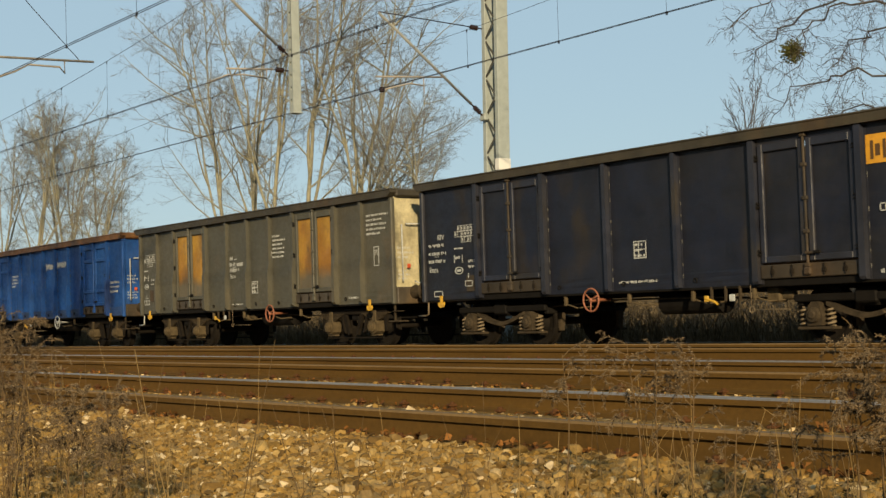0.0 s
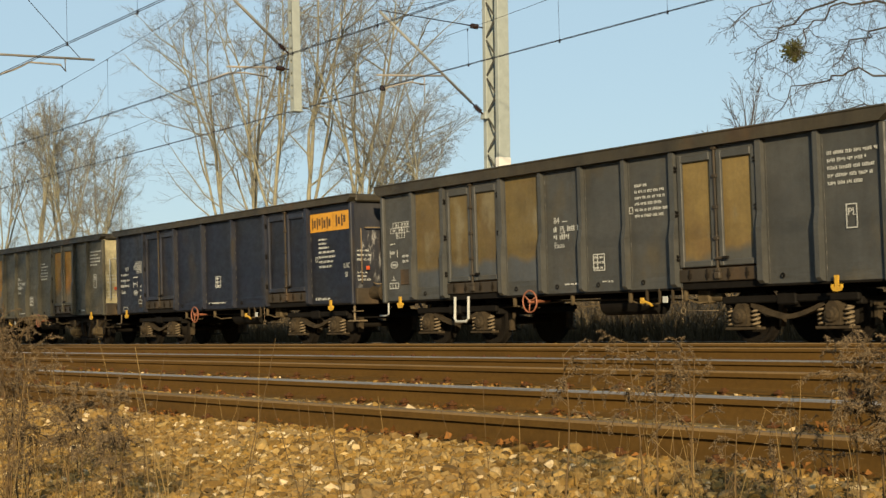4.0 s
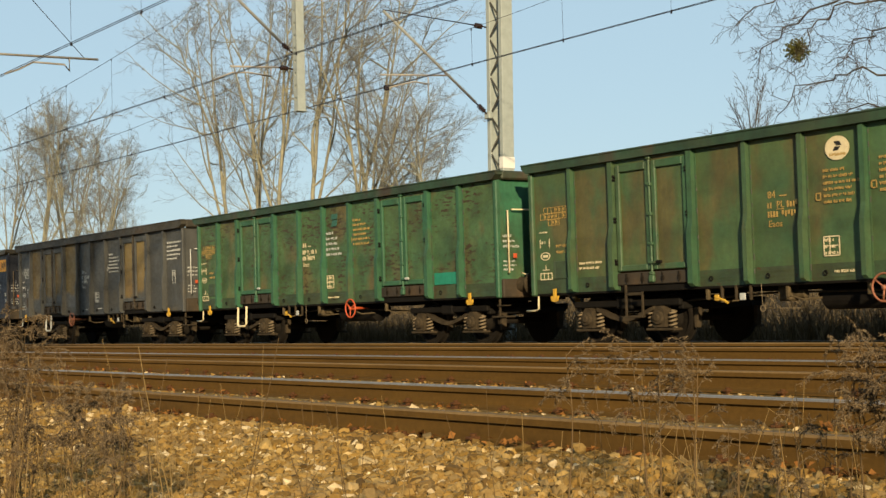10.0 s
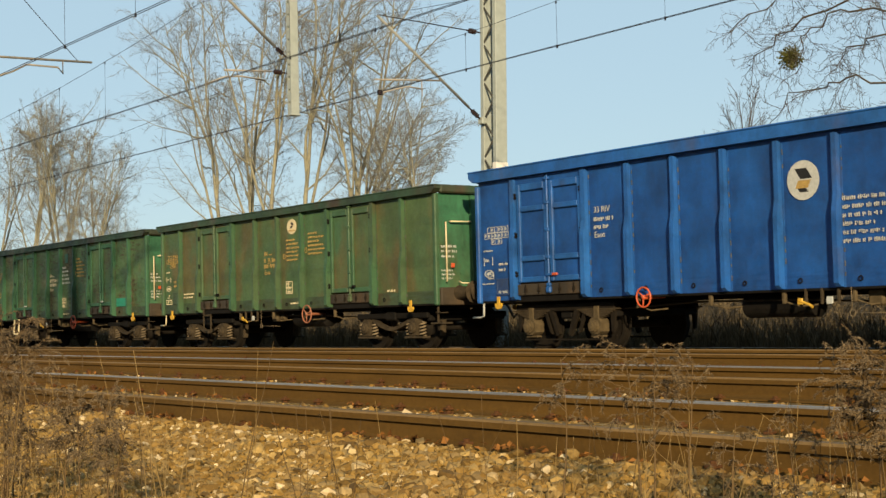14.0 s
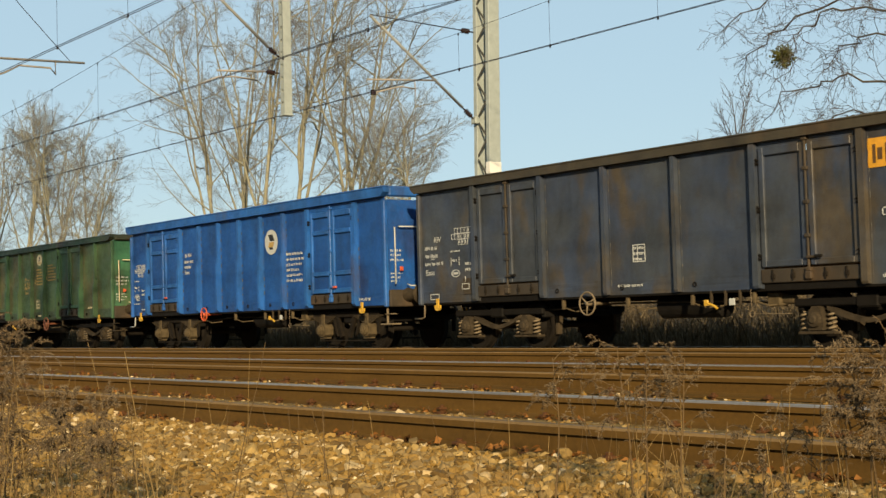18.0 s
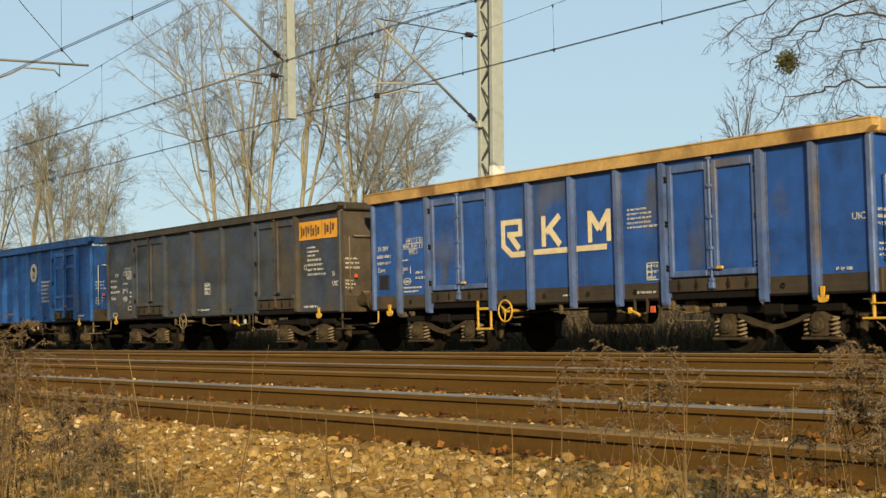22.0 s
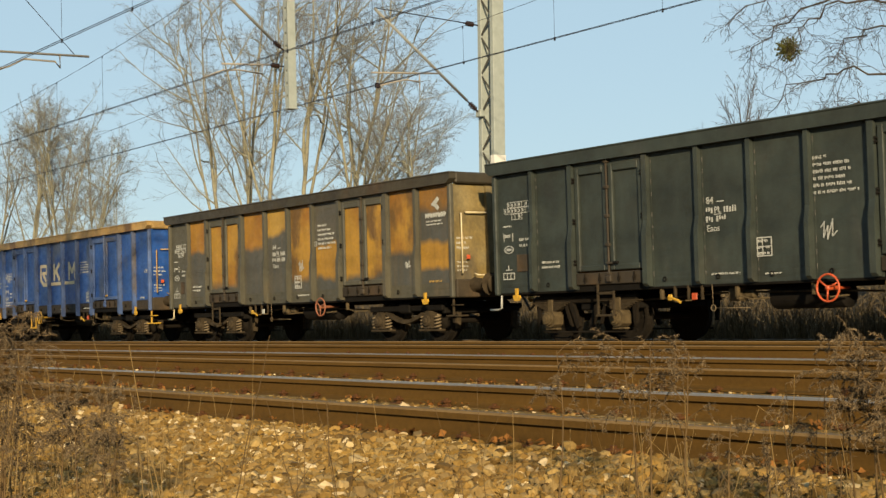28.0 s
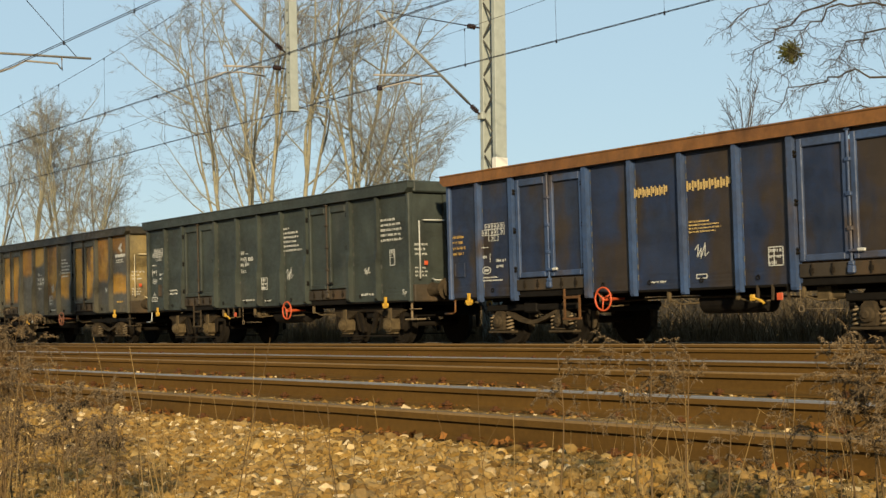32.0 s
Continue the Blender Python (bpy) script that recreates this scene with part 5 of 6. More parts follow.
def build_cantilever_far():
    ca = thing("cantilever", "grey tube cantilever with dark insulators on the lattice mast", "cantilever", "catenary supports")
    X = X_PORTAL
    part("strut", Geo().tube([(X, 20.80, 5.62), (X, 18.17, 7.60)], 0.035, 8), M_GALVDARK, ca, smooth=True)
    part("top_tie", Geo().tube([(X, 20.78, 7.52), (X, 18.17, 7.62)], 0.014, 6), M_WIRE, ca, smooth=True)
    for a, b in (((X, 21.18, 5.33), (X, 20.80, 5.62)), ((X, 21.20, 7.50), (X, 20.75, 7.52))):
        g = Geo()
        insulator(g, a, b, 0.065)
        part("insulator", g, M_INSUL, ca)
    part("bracket", Geo().box(X - 0.1, X + 0.1, 21.12, 21.24, 5.24, 5.42, 0.02), M_GALV, ca)
    part("registration_arm", Geo().tube([(X, 19.99, 6.22), (X, 18.04, 6.09)], 0.022, 7).tube([(X, 19.4, 6.15), (X, 19.4, 5.80)], 0.016, 6), M_ARM, ca, smooth=True)
    part("steady_arm", Geo().tube([(X, 19.4, 5.97), (X, 19.0, 6.0), (X, 18.6, 5.90), (X, 18.25, 5.80)], 0.02, 7), M_ARM, ca, smooth=True)
    part("wire_clamp", Geo().box(X - 0.04, X + 0.04, 18.14, 18.26, 5.74, 5.86, 0.01), M_INSUL, ca)


def build_drop_post():
    po = thing("hanging_post", "pale grey perforated steel post hanging from an overhead girder", "post")
    X = X_PORTAL
    g = Geo()
    for x in (-0.085, 0.075):
        g.box(X + x, X + x + 0.01, 15.78, 15.98, 5.14, 9.2)
    for y in (15.78, 15.97):
        for x in (-0.075, 0.035):
            g.box(X + x, X + x + 0.04, y, y + 0.01, 5.14, 9.2)
        for z in range(15):
            zz = 5.14 + z * 0.28
            g.box(X - 0.035, X + 0.035, y, y + 0.01, zz, zz + 0.20)
    part("column", g, M_GALV, po)
    part("end_plate", Geo().box(X - 0.10, X + 0.10, 15.76, 16.0, 5.10, 5.14, 0.008), M_GALV, po)
    part("strut", Geo().tube([(X, 15.45, 6.60), (X, 13.67, 8.05)], 0.035, 8), M_GALVDARK, po, smooth=True)
    part("registration_arm", Geo().tube([(X, 15.35, 6.05), (X, 14.18, 5.98)], 0.022, 7), M_ARM, po, smooth=True)
    part("steady_arm", Geo().tube([(X, 15.17, 6.03), (X, 15.17, 5.84), (X, 14.59, 5.88), (X, 14.2, 5.84), (X, 13.7, 5.62)], 0.02, 7), M_ARM, po, smooth=True)
    for a, b in (((X, 15.72, 6.40), (X, 15.42, 6.62)), ((X, 15.72, 6.04), (X, 15.32, 6.05))):
        g = Geo()
        insulator(g, a, b, 0.06)
        part("insulator", g, M_INSUL, po)


def build_arm_near():
    ar = thing("registration_tube", "brown tube arm with a curved steady arm over the tracks", "cantilever", "catenary supports")
    X = X_PORTAL
    part("arm", Geo().tube([(X, 6.9, 5.76), (X, 11.19, 5.88)], 0.024, 7), M_ARM, ar, smooth=True)
    part("steady_arm", Geo().tube([(X, 10.58, 5.86), (X, 10.58, 5.60), (X, 10.48, 5.72), (X, 9.84, 5.72), (X, 9.56, 5.56), (X, 9.27, 5.44)], 0.02, 7), M_ARM, ar, smooth=True)
    part("hanger", Geo().tube([(X, 10.9, 5.88), (X, 9.9, 6.9), (X, 9.0, 7.9)], 0.008, 5), M_WIRE, ar)
    part("support_post", Geo().box(X - 0.13, X + 0.13, 6.72, 6.98, 5.3, 9.2, 0.01), M_GALV, ar)


def build_girder():
    gi = thing("portal_girder", "pale grey lattice girder carrying the overhead line across the tracks", "girder")
    X = X_PORTAL
    for x in (-0.3, 0.3):
        for z in (9.2, 9.85):
            part("chord", Geo().box(X + x - 0.05, X + x + 0.05, -2.0, 21.6, z, z + 0.1, 0.01), M_GALV, gi)
    for j in range(30):
        y = -2 + j * 0.78
        for x in (-0.3, 0.3):
            part("brace", Geo().tube([(X + x, y, 9.25 if j % 2 else 9.9), (X + x, y + 0.78, 9.9 if j % 2 else 9.25)], 0.022, 5), M_GALVDARK, gi)
    part("leg", Geo().box(X - 0.2, X + 0.2, -2.2, -1.8, -0.6, 9.9, 0.02), M_GALV, gi)


def messenger_z(u, top):
    """Height of the carrying wire u metres from its support, with supports 47 m apart."""
    u = abs(u) % 46.8
    return top - 0.0979 * u + 0.00209 * u * u


def stitch_z(u):
    """Height of the slack stitch wire that carries the droppers beside a support."""
    return 6.54 + 0.0042 * u * u


def build_line(y, z, top, phase, label, stitched=False):
    ln = thing("overhead_line", label, "overhead line", "overhead lines")
    for dy in (-0.03, 0.03):
        part("contact_wire", Geo().tube([(-260, y + dy, z), (100, y + dy, z + 0.06)], 0.0072, 5), M_WIRE, ln)
    part("carrying_wire", Geo().tube([(X_PORTAL + u, y, messenger_z(u, top)) for u in range(-230, 130, 2)], 0.0062, 5), M_WIRE, ln)
    if stitched:
        part("stitch_wire", Geo().tube([(X_PORTAL + u, y, stitch_z(u)) for u in range(-9, 10)], 0.005, 5), M_WIRE, ln)
    for j in range(-18, 12):
        x = X_PORTAL + phase + j * 2.95
        u = abs(x - X_PORTAL)
        if u < 0.8:
            continue
        high = stitch_z(u) if stitched and u < 9 else messenger_z(u, top)
        part("dropper", Geo().tube([(x, y, z + 0.01), (x, y, high)], 0.0034, 4).box(x - 0.014, x + 0.014, y - 0.012, y + 0.012, z - 0.008, z + 0.06).box(x - 0.012, x + 0.012, y - 0.01, y + 0.01, high - 0.05, high + 0.01), M_WIRE, ln)


build_cantilever_far()
build_drop_post()
build_arm_near()
build_girder()
build_line(18.2, 5.78, 7.60, 0.35, "dark twin contact wire with droppers over the train", True)
build_line(13.67, 5.57, 7.40, 0.72, "dark twin contact wire with droppers over the empty track")
build_line(9.27, 5.40, 7.30, 0.5, "dark twin contact wire with droppers over the nearer track")


# ---- trees ----
def bark_mat(name, c, scale=6.0):
    return plain(name, c, 0.9, 0.0, 0.35, scale, 0.4, 0.01)


M_BARK = bark_mat("pale_bark", (0.31, 0.29, 0.205))
M_TWIG = bark_mat("brown_twigs", (0.20, 0.198, 0.18))
M_TWIGDARK = bark_mat("dark_twigs", (0.105, 0.088, 0.068))
M_MISTLE = plain("mistletoe_leaf", (0.12, 0.12, 0.03), 0.7, 0.0, 0.4, 20)


def raw_mesh(g, name, material, smooth=True):
    me = bpy.data.meshes.new(name)
    me.from_pydata(g.v, [], g.f)
    me.materials.append(material)
    if smooth:
        me.shade_smooth()
    return me


def bough(rnd, p, d, length, segs, wander, rise):
    """A wandering path from p along d."""
    pts, p, d = [p.copy()], p.copy(), d.normalized()
    for i in range(segs):
        d = (d + Vector((rnd.gauss(0, wander), rnd.gauss(0, wander), rnd.gauss(0, wander) + rise))).normalized()
        p = p + d * (length / segs)
        pts.append(p.copy())
    return pts


def along(pts, t):
    f = t * (len(pts) - 1)
    i = min(int(f), len(pts) - 2)
    return pts[i].lerp(pts[i + 1], f - i), (pts[i + 1] - pts[i]).normalized()


def side_way(rnd, d, angle, twist=None):
    a = d.cross(Vector((0, 0, 1)))
    a = a.normalized() if a.length > 0.05 else Vector((1, 0, 0))
    a = Matrix.Rotation(rnd.uniform(0, 2 * math.pi) if twist is None else twist, 3, d) @ a
    return (d * math.cos(angle) + a * math.sin(angle)).normalized()


def spray(rnd, fine, pts, length, n, r, depth, wander=0.16, rise=0.06, first=0.2, angle=(0.5, 0.95)):
    """Side twigs along a path, two or three generations."""
    for i in range(n):
        t = first + (1 - first) * (i + rnd.random()) / n
        p, d = along(pts, min(t, 0.999))
        ln = length * rnd.uniform(0.6, 1.2) * (1.15 - 0.6 * t)
        q = bough(rnd, p, side_way(rnd, d, rnd.uniform(*angle)), ln, 4 if depth > 2 else 3 if depth > 1 else 2, wander, rise)
        if depth == 1:
            # the last twigs are slim blades
            s = side_way(rnd, (q[2] - q[0]).normalized(), 1.57) * r
            fine.add([q[0] - s, q[0] + s, q[1] + s * 0.8, q[1] - s * 0.8, q[2]], [(0, 1, 2, 3), (3, 2, 4)])
            continue
        fine.tube(q, [r * (1 - 0.7 * k / (len(q) - 1)) for k in range(len(q))], 3, False)
        if depth > 1:
            spray(rnd, fine, q, ln * 0.5, 6 if depth > 2 else 5, r * 0.62, depth - 1, wander, rise, 0.15, angle)


def tree_meshes(seed, height, limbs, spread, lean=0.04, fork=(0.26, 0.40, 0.54), rise=0.045, bark=M_BARK, twig=M_TWIG):
    """A leafless tree: a trunk that forks into ascending leaders, arching limbs, three generations of twigs."""
    rnd = random.Random(seed)
    wood, fine = Geo(), Geo()
    trunk = bough(rnd, Vector((0, 0, -0.8)), Vector((lean, rnd.gauss(0, 0.04), 1)), height, 14, 0.04, 0.02)
    wood.tube(trunk, [0.145 * (1 - 0.88 * k / 14) for k in range(15)], 8, False)
    stems = [trunk]
    for t in fork:
        p, d = along(trunk, t)
        q = bough(rnd, p, side_way(rnd, d, rnd.uniform(0.18, 0.42)), height * (1 - t) * rnd.uniform(0.8, 1.0), 11, 0.07, 0.05)
        wood.tube(q, [0.085 * (1 - 0.85 * k / 11) for k in range(12)], 7, False)
        stems.append(q)
    for i in range(limbs):
        t = 0.24 + 0.74 * (i + rnd.random()) / limbs
        p, d = along(stems[(0, 1, 2, 0, 3)[i % 5] % len(stems)], t)
        ln = spread * (1.02 - 0.62 * t) * rnd.uniform(0.55, 1.15)
        q = bough(rnd, p, side_way(rnd, d, rnd.uniform(0.65, 1.2)), ln, 8, 0.13, rise)
        r = 0.012 + 0.0075 * ln
        wood.tube(q, [r * (1 - 0.8 * k / 8) for k in range(9)], 5, False)
        spray(rnd, fine, q, ln * 0.46, 10, 0.0105, 3, 0.18, 0.02, 0.10, (0.45, 1.0))
    for st in stems:
        spray(rnd, fine, st[len(st) // 2:], 1.7, 8, 0.012, 3, 0.17, 0.03)
    return raw_mesh(wood, "trunk", bark), raw_mesh(fine, "crown", twig)


TREES = [tree_meshes(11 + k, h, n, sp, le) for k, (h, n, sp, le) in enumerate(((18.5, 32, 6.4, 0.02), (19.5, 32, 6.0, -0.03), (17.0, 30, 6.4, 0.10), (15.5, 28, 5.6, 0.42)))]


def plant_tree(k, x, y, turn, size, label):
    t = thing("bare_tree", label, "tree", "trees behind the railway", pose(x, y, 0.6, 0, 0, turn))
    t.scale = (size, size, size)
    part("trunk", TREES[k][0], None, t)
    part("crown", TREES[k][1], None, t, "leafless crown of fine brown twigs")


for k, x, y, turn, size in ((0, -69.4, 36.0, 200, 1.02), (1, -67.2, 36.2, 140, 0.98), (2, -65.5, 36.0, 160, 0.80), (1, -63.5, 36.0, 30, 1.0), (0, -60.3, 36.0, 20, 1.06), (2, -58.6, 36.4, 60, 1.06),
                            (3, -57.2, 36.0, 0, 0.80), (1, -56.0, 36.6, 290, 0.80), (3, -58.6, 36.8, 15, 0.66), (2, -53.4, 36.0, 80, 0.66), (0, -50.6, 36.5, 230, 0.52)):
    plant_tree(k, x, y, turn, size, "tall leafless tree with pale bark and fine twigs")
for k, x, y, turn, size in ((2, -106.0, 36, 10, 0.92), (0, -98.6, 36, 100, 0.93), (1, -92.8, 36, 220, 0.84), (2, -88.2, 36, 30, 0.74), (1, -103.0, 38, 60, 0.88), (1, -95.8, 38, 10, 0.72), (2, -90.5, 37.5, 300, 0.56), (0, -86.0, 37, 150, 0.5), (1, -100.6, 39, 250, 0.84), (0, -94.2, 39.5, 320, 0.74)):
    plant_tree(k, x, y, turn, size, "leafless tree further along the railway")

# three trees out of view, added so their shadow falls on the far wagons
for k, x, y, turn, size in ((0, -18.4, 0.6, 70, 0.80), (1, -20.6, 1.6, 190, 0.76), (2, -22.5, 0.4, 310, 0.80)):
    plant_tree(k, x, y, turn, size, "unseen leafless tree beside the line, added to shade the far wagons")


def build_fan_tree():
    """A slim tree whose boughs fan out and up."""
    rnd = random.Random(8)
    t = thing("bare_tree", "small leafless tree with boughs fanning upwards", "tree", "trees behind the railway")
    wood, fine = Geo(), Geo()
    base = Vector((-40.3, 46.0, 6.6))
    wood.tube([Vector((-39.8, 46.0, 0.4)), Vector((-40.2, 46.0, 3.5)), base], [0.16, 0.12, 0.09], 8, False)
    for a, ln in ((-1.2, 2.0), (-0.98, 2.9), (-0.75, 3.3), (-0.55, 4.0), (-0.32, 4.3), (-0.10, 4.0), (0.14, 3.4), (0.45, 2.6)):
        q = bough(rnd, base + Vector((0, 0, rnd.uniform(-0.8, 0.3))), Vector((math.sin(a), rnd.gauss(0, 0.25), math.cos(a))), ln, 9, 0.07, 0.03)
        wood.tube(q, [0.045 * (1 - 0.85 * k / 9) for k in range(10)], 6, False)
        spray(rnd, fine, q, 1.25, 13, 0.013, 2, 0.10, 0.05, 0.2, (0.35, 0.75))
        spray(rnd, fine, q[4:], 0.8, 6, 0.010, 2, 0.10, 0.05, 0.2, (0.35, 0.75))
    part("trunk", raw_mesh(wood, "trunk", M_TWIGDARK), None, t)
    part("crown", raw_mesh(fine, "crown", M_TWIGDARK), None, t, "fan of thin dark twigs")


build_fan_tree()


def build_mistletoe_tree():
    rnd = random.Random(5)
    t = thing("bare_tree", "spreading leafless tree with drooping crooked limbs and mistletoe", "tree", "trees behind the railway")
    wood, fine = Geo(), Geo()
    trunk = [Vector(p) for p in ((-16.6, 27.2, -0.8), (-16.8, 27.1, 2.5), (-17.2, 27.0, 5.0), (-17.6, 27.0, 7.5), (-17.9, 27.1, 10.0))]
    wood.tube(trunk, [0.24, 0.20, 0.16, 0.12, 0.06], 9, False)
    limbs = (((-17.2, 27, 5.0), (-18.59, 27, 5.35), (-19.63, 27.0, 5.64), (-20.68, 27, 5.84), (-21.42, 27, 5.86), (-22.36, 27, 5.69), (-23.0, 27, 5.18)),
             ((-17.4, 27, 6.3), (-18.3, 27, 6.9), (-19.56, 27, 7.35), (-20.76, 27, 7.45), (-21.6, 27, 7.14), (-21.87, 27, 6.78), (-22.2, 27, 6.2)),
             ((-17.6, 27, 7.4), (-19.0, 27, 7.9), (-20.6, 27, 7.75), (-22.3, 27.1, 7.35), (-23.2, 27.1, 6.9), (-23.6, 27.1, 6.5)),
             ((-17.3, 27, 5.9), (-18.6, 27.2, 6.4), (-19.7, 27.2, 6.75), (-20.64, 27.2, 6.6), (-21.2, 27.2, 6.25)),
             ((-17.8, 27, 8.4), (-19.2, 26.6, 8.9), (-21.0, 26.5, 8.6), (-22.6, 26.5, 7.9), (-23.9, 26.5, 7.5)),
             ((-17.1, 27, 4.4), (-18.4, 27.4, 4.6), (-19.8, 27.5, 4.9), (-21.2, 27.6, 5.0), (-22.0, 27.6, 4.7)))
    for li in limbs:
        way = [Vector(p) for p in li]
        steps = 3 * (len(way) - 1)
        pts = [along(way, min(0.9999, k / steps))[0] + Vector((rnd.gauss(0, 0.05), rnd.gauss(0, 0.10), rnd.gauss(0, 0.07))) for k in range(steps + 1)]
        n = len(pts) - 1
        wood.tube(pts, [0.036 * (1 - 0.75 * k / n) for k in range(n + 1)], 6, False)
        spray(rnd, fine, pts, 1.6, 17, 0.0095, 3, 0.26, -0.03, 0.2, (0.5, 1.1))
        spray(rnd, fine, pts[6:], 0.8, 14, 0.007, 2, 0.32, -0.06, 0.1, (0.5, 1.3))
    part("trunk", raw_mesh(wood, "trunk", M_TWIGDARK), None, t)
    part("crown", raw_mesh(fine, "crown", M_TWIGDARK), None, t, "crooked dark twigs")
    for c, r in (((-22.24, 26.95, 6.62), 0.26),):
        g = Geo()
        for i in range(330):
            d = Vector((rnd.gauss(0, 1), rnd.gauss(0, 1), rnd.gauss(0, 1))).normalized()
            q = bough(rnd, Vector(c) + d * 0.02, d, r * rnd.uniform(0.5, 1.05), 3, 0.35, -0.05)
            g.tube(q, 0.006, 3, False)
            e = q[-1]
            s, w = side_way(rnd, d, 1.3) * 0.03, side_way(rnd, d, 0.6) * 0.05
            g.add([e, e + s + w, e + w * 1.6, e - s + w], [(0, 1, 2, 3)])
        part("mistletoe", raw_mesh(g, "mistletoe", M_MISTLE, False), None, t, "round olive mistletoe ball")


build_mistletoe_tree()


# ---- dry vegetation ----
def straw_mat(name, c):
    c = tuple(x * BASE_DIM * 1.15 for x in c)
    m, n, l, b = nodes_of(name, 0.85)
    src = n.new("ShaderNodeNewGeometry").outputs["Random Per Island"]
    col = ramp(n, l, src, (0.0, tuple(x * 0.45 for x in c)), (0.5, c), (1.0, tuple(min(1, x * 1.5) for x in c)))
    l.new(mixed(n, l, 0.4, col, ramp(n, l, noisy(n, l, texco(n, l), 30, 4), (0.3, 0.4), (0.7, 1.0)), "MULTIPLY"), b.inputs["Base Color"])
    return m


M_STRAW = straw_mat("dry_straw", (0.27, 0.18, 0.07))
M_STALK = straw_mat("dry_brown_stalk", (0.135, 0.086, 0.038))
M_SEED = straw_mat("dry_seed_heads", (0.185, 0.135, 0.08))
M_REED = straw_mat("grey_dry_reeds", (0.13, 0.092, 0.046))
M_LEAF = straw_mat("fallen_leaves", (0.20, 0.085, 0.02))


M_SCRUB = straw_mat("dry_scrub_twigs", (0.14, 0.105, 0.06))


def build_brush():
    """Dry reeds and scrub along the far side of the last track."""
    rnd = random.Random(21)
    g = Geo()
    for i in range(22000):
        y = 20.6 + 6.5 * rnd.random() ** 1.4
        x = -y * rnd.uniform(0.55, 3.2)
        h = rnd.uniform(0.45, 1.25) * (1.15 if rnd.random() < 0.2 else 0.9)
        z = -0.55
        w = rnd.uniform(0.004, 0.012)
        lx, ly = rnd.gauss(0, 0.34) * h, rnd.gauss(0, 0.16) * h
        a = rnd.uniform(0, math.pi)
        cx, cy = w * math.cos(a), w * math.sin(a)
        g.add([(x - cx, y - cy, z), (x + cx, y + cy, z), (x + lx * 0.4 + cx, y + ly * 0.4 + cy, z + h * 0.6), (x + lx * 0.4 - cx, y + ly * 0.4 - cy, z + h * 0.6), (x + lx, y + ly, z + h)], [(0, 1, 2, 3), (3, 2, 4)])
    tagged(new("dry_reeds", raw_mesh(g, "dry_reeds", M_REED, False)), "grey brown dry reeds and weeds beyond the train", "reeds", kind="stuff")
    g = Geo()
    for i in range(2600):
        y = 20.9 + 15 * rnd.random() ** 1.2
        x = -y * rnd.uniform(0.5, 3.3)
        p = Vector((x, y, -0.62 + 2.0 * min(1, max(0, (y - 26) / 9))))
        for k in range(4):
            q = bough(rnd, p, Vector((rnd.gauss(0, 0.7), rnd.gauss(0, 0.5), 1)), rnd.uniform(0.5, 1.5), 4, 0.22, 0.0)
            g.tube(q, [0.014, 0.011, 0.008, 0.006, 0.004], 3, False)
            spray(rnd, g, q, 0.55, 6, 0.005, 1, 0.2, 0.05, 0.3)
    tagged(new("bare_scrub", raw_mesh(g, "bare_scrub", M_SCRUB, False)), "tangle of leafless brown scrub behind the reeds", "scrub", kind="stuff")


build_brush()


def seed_cluster(g, rnd, p, d, length, n, size):
    """Small dry florets along a drooping spray."""
    for i in range(n):
        q = p + d * (length * i / n) + Vector((rnd.gauss(0, 1), rnd.gauss(0, 1), rnd.gauss(0, 1))) * size * 1.1
        a = size * rnd.uniform(0.4, 1.0)
        u = Vector((rnd.gauss(0, 1), rnd.gauss(0, 1), rnd.gauss(0, 1))).normalized()
        v = u.cross(Vector((0.3, 0.5, 0.8))).normalized()
        w = u.cross(v)
        g.add([q + u * a * 1.5, q - u * a * 1.5, q + v * a * 0.6, q - v * a * 0.6, q + w * a * 0.6, q - w * a * 0.6], [(0, 2, 4), (0, 4, 3), (0, 3, 5), (0, 5, 2), (1, 4, 2), (1, 3, 4), (1, 5, 3), (1, 2, 5)])


def tuft(g, rnd, pts, n, ln, droop, width=0.0013):
    """Thin dry curls along a path: each one a narrow bent ribbon."""
    for i in range(n):
        p, d = along(pts, rnd.random() ** 0.8 * 0.999)
        d = (d * 0.5 + Vector((rnd.gauss(0, 0.6), rnd.gauss(0, 0.6), rnd.gauss(0.1, 0.45)))).normalized()
        s = d.cross(Vector((rnd.gauss(0, 1), rnd.gauss(0, 1), 0.4))).normalized() * width * rnd.uniform(0.5, 1.2)
        a = ln * rnd.uniform(0.4, 1.2)
        q = p + d * a * 0.5
        d = (d + Vector((rnd.gauss(0, 0.4), rnd.gauss(0, 0.4), -droop * rnd.uniform(0.3, 1.6)))).normalized()
        r = q + d * a * 0.4
        d = (d + Vector((0, 0, -droop * rnd.uniform(0.3, 1.6)))).normalized()
        e = r + d * a * 0.25
        g.add([p - s * 0.5, p + s * 0.5, q + s, q - s, r + s * 0.7, r - s * 0.7, e], [(0, 1, 2, 3), (3, 2, 4, 5), (5, 4, 6)])


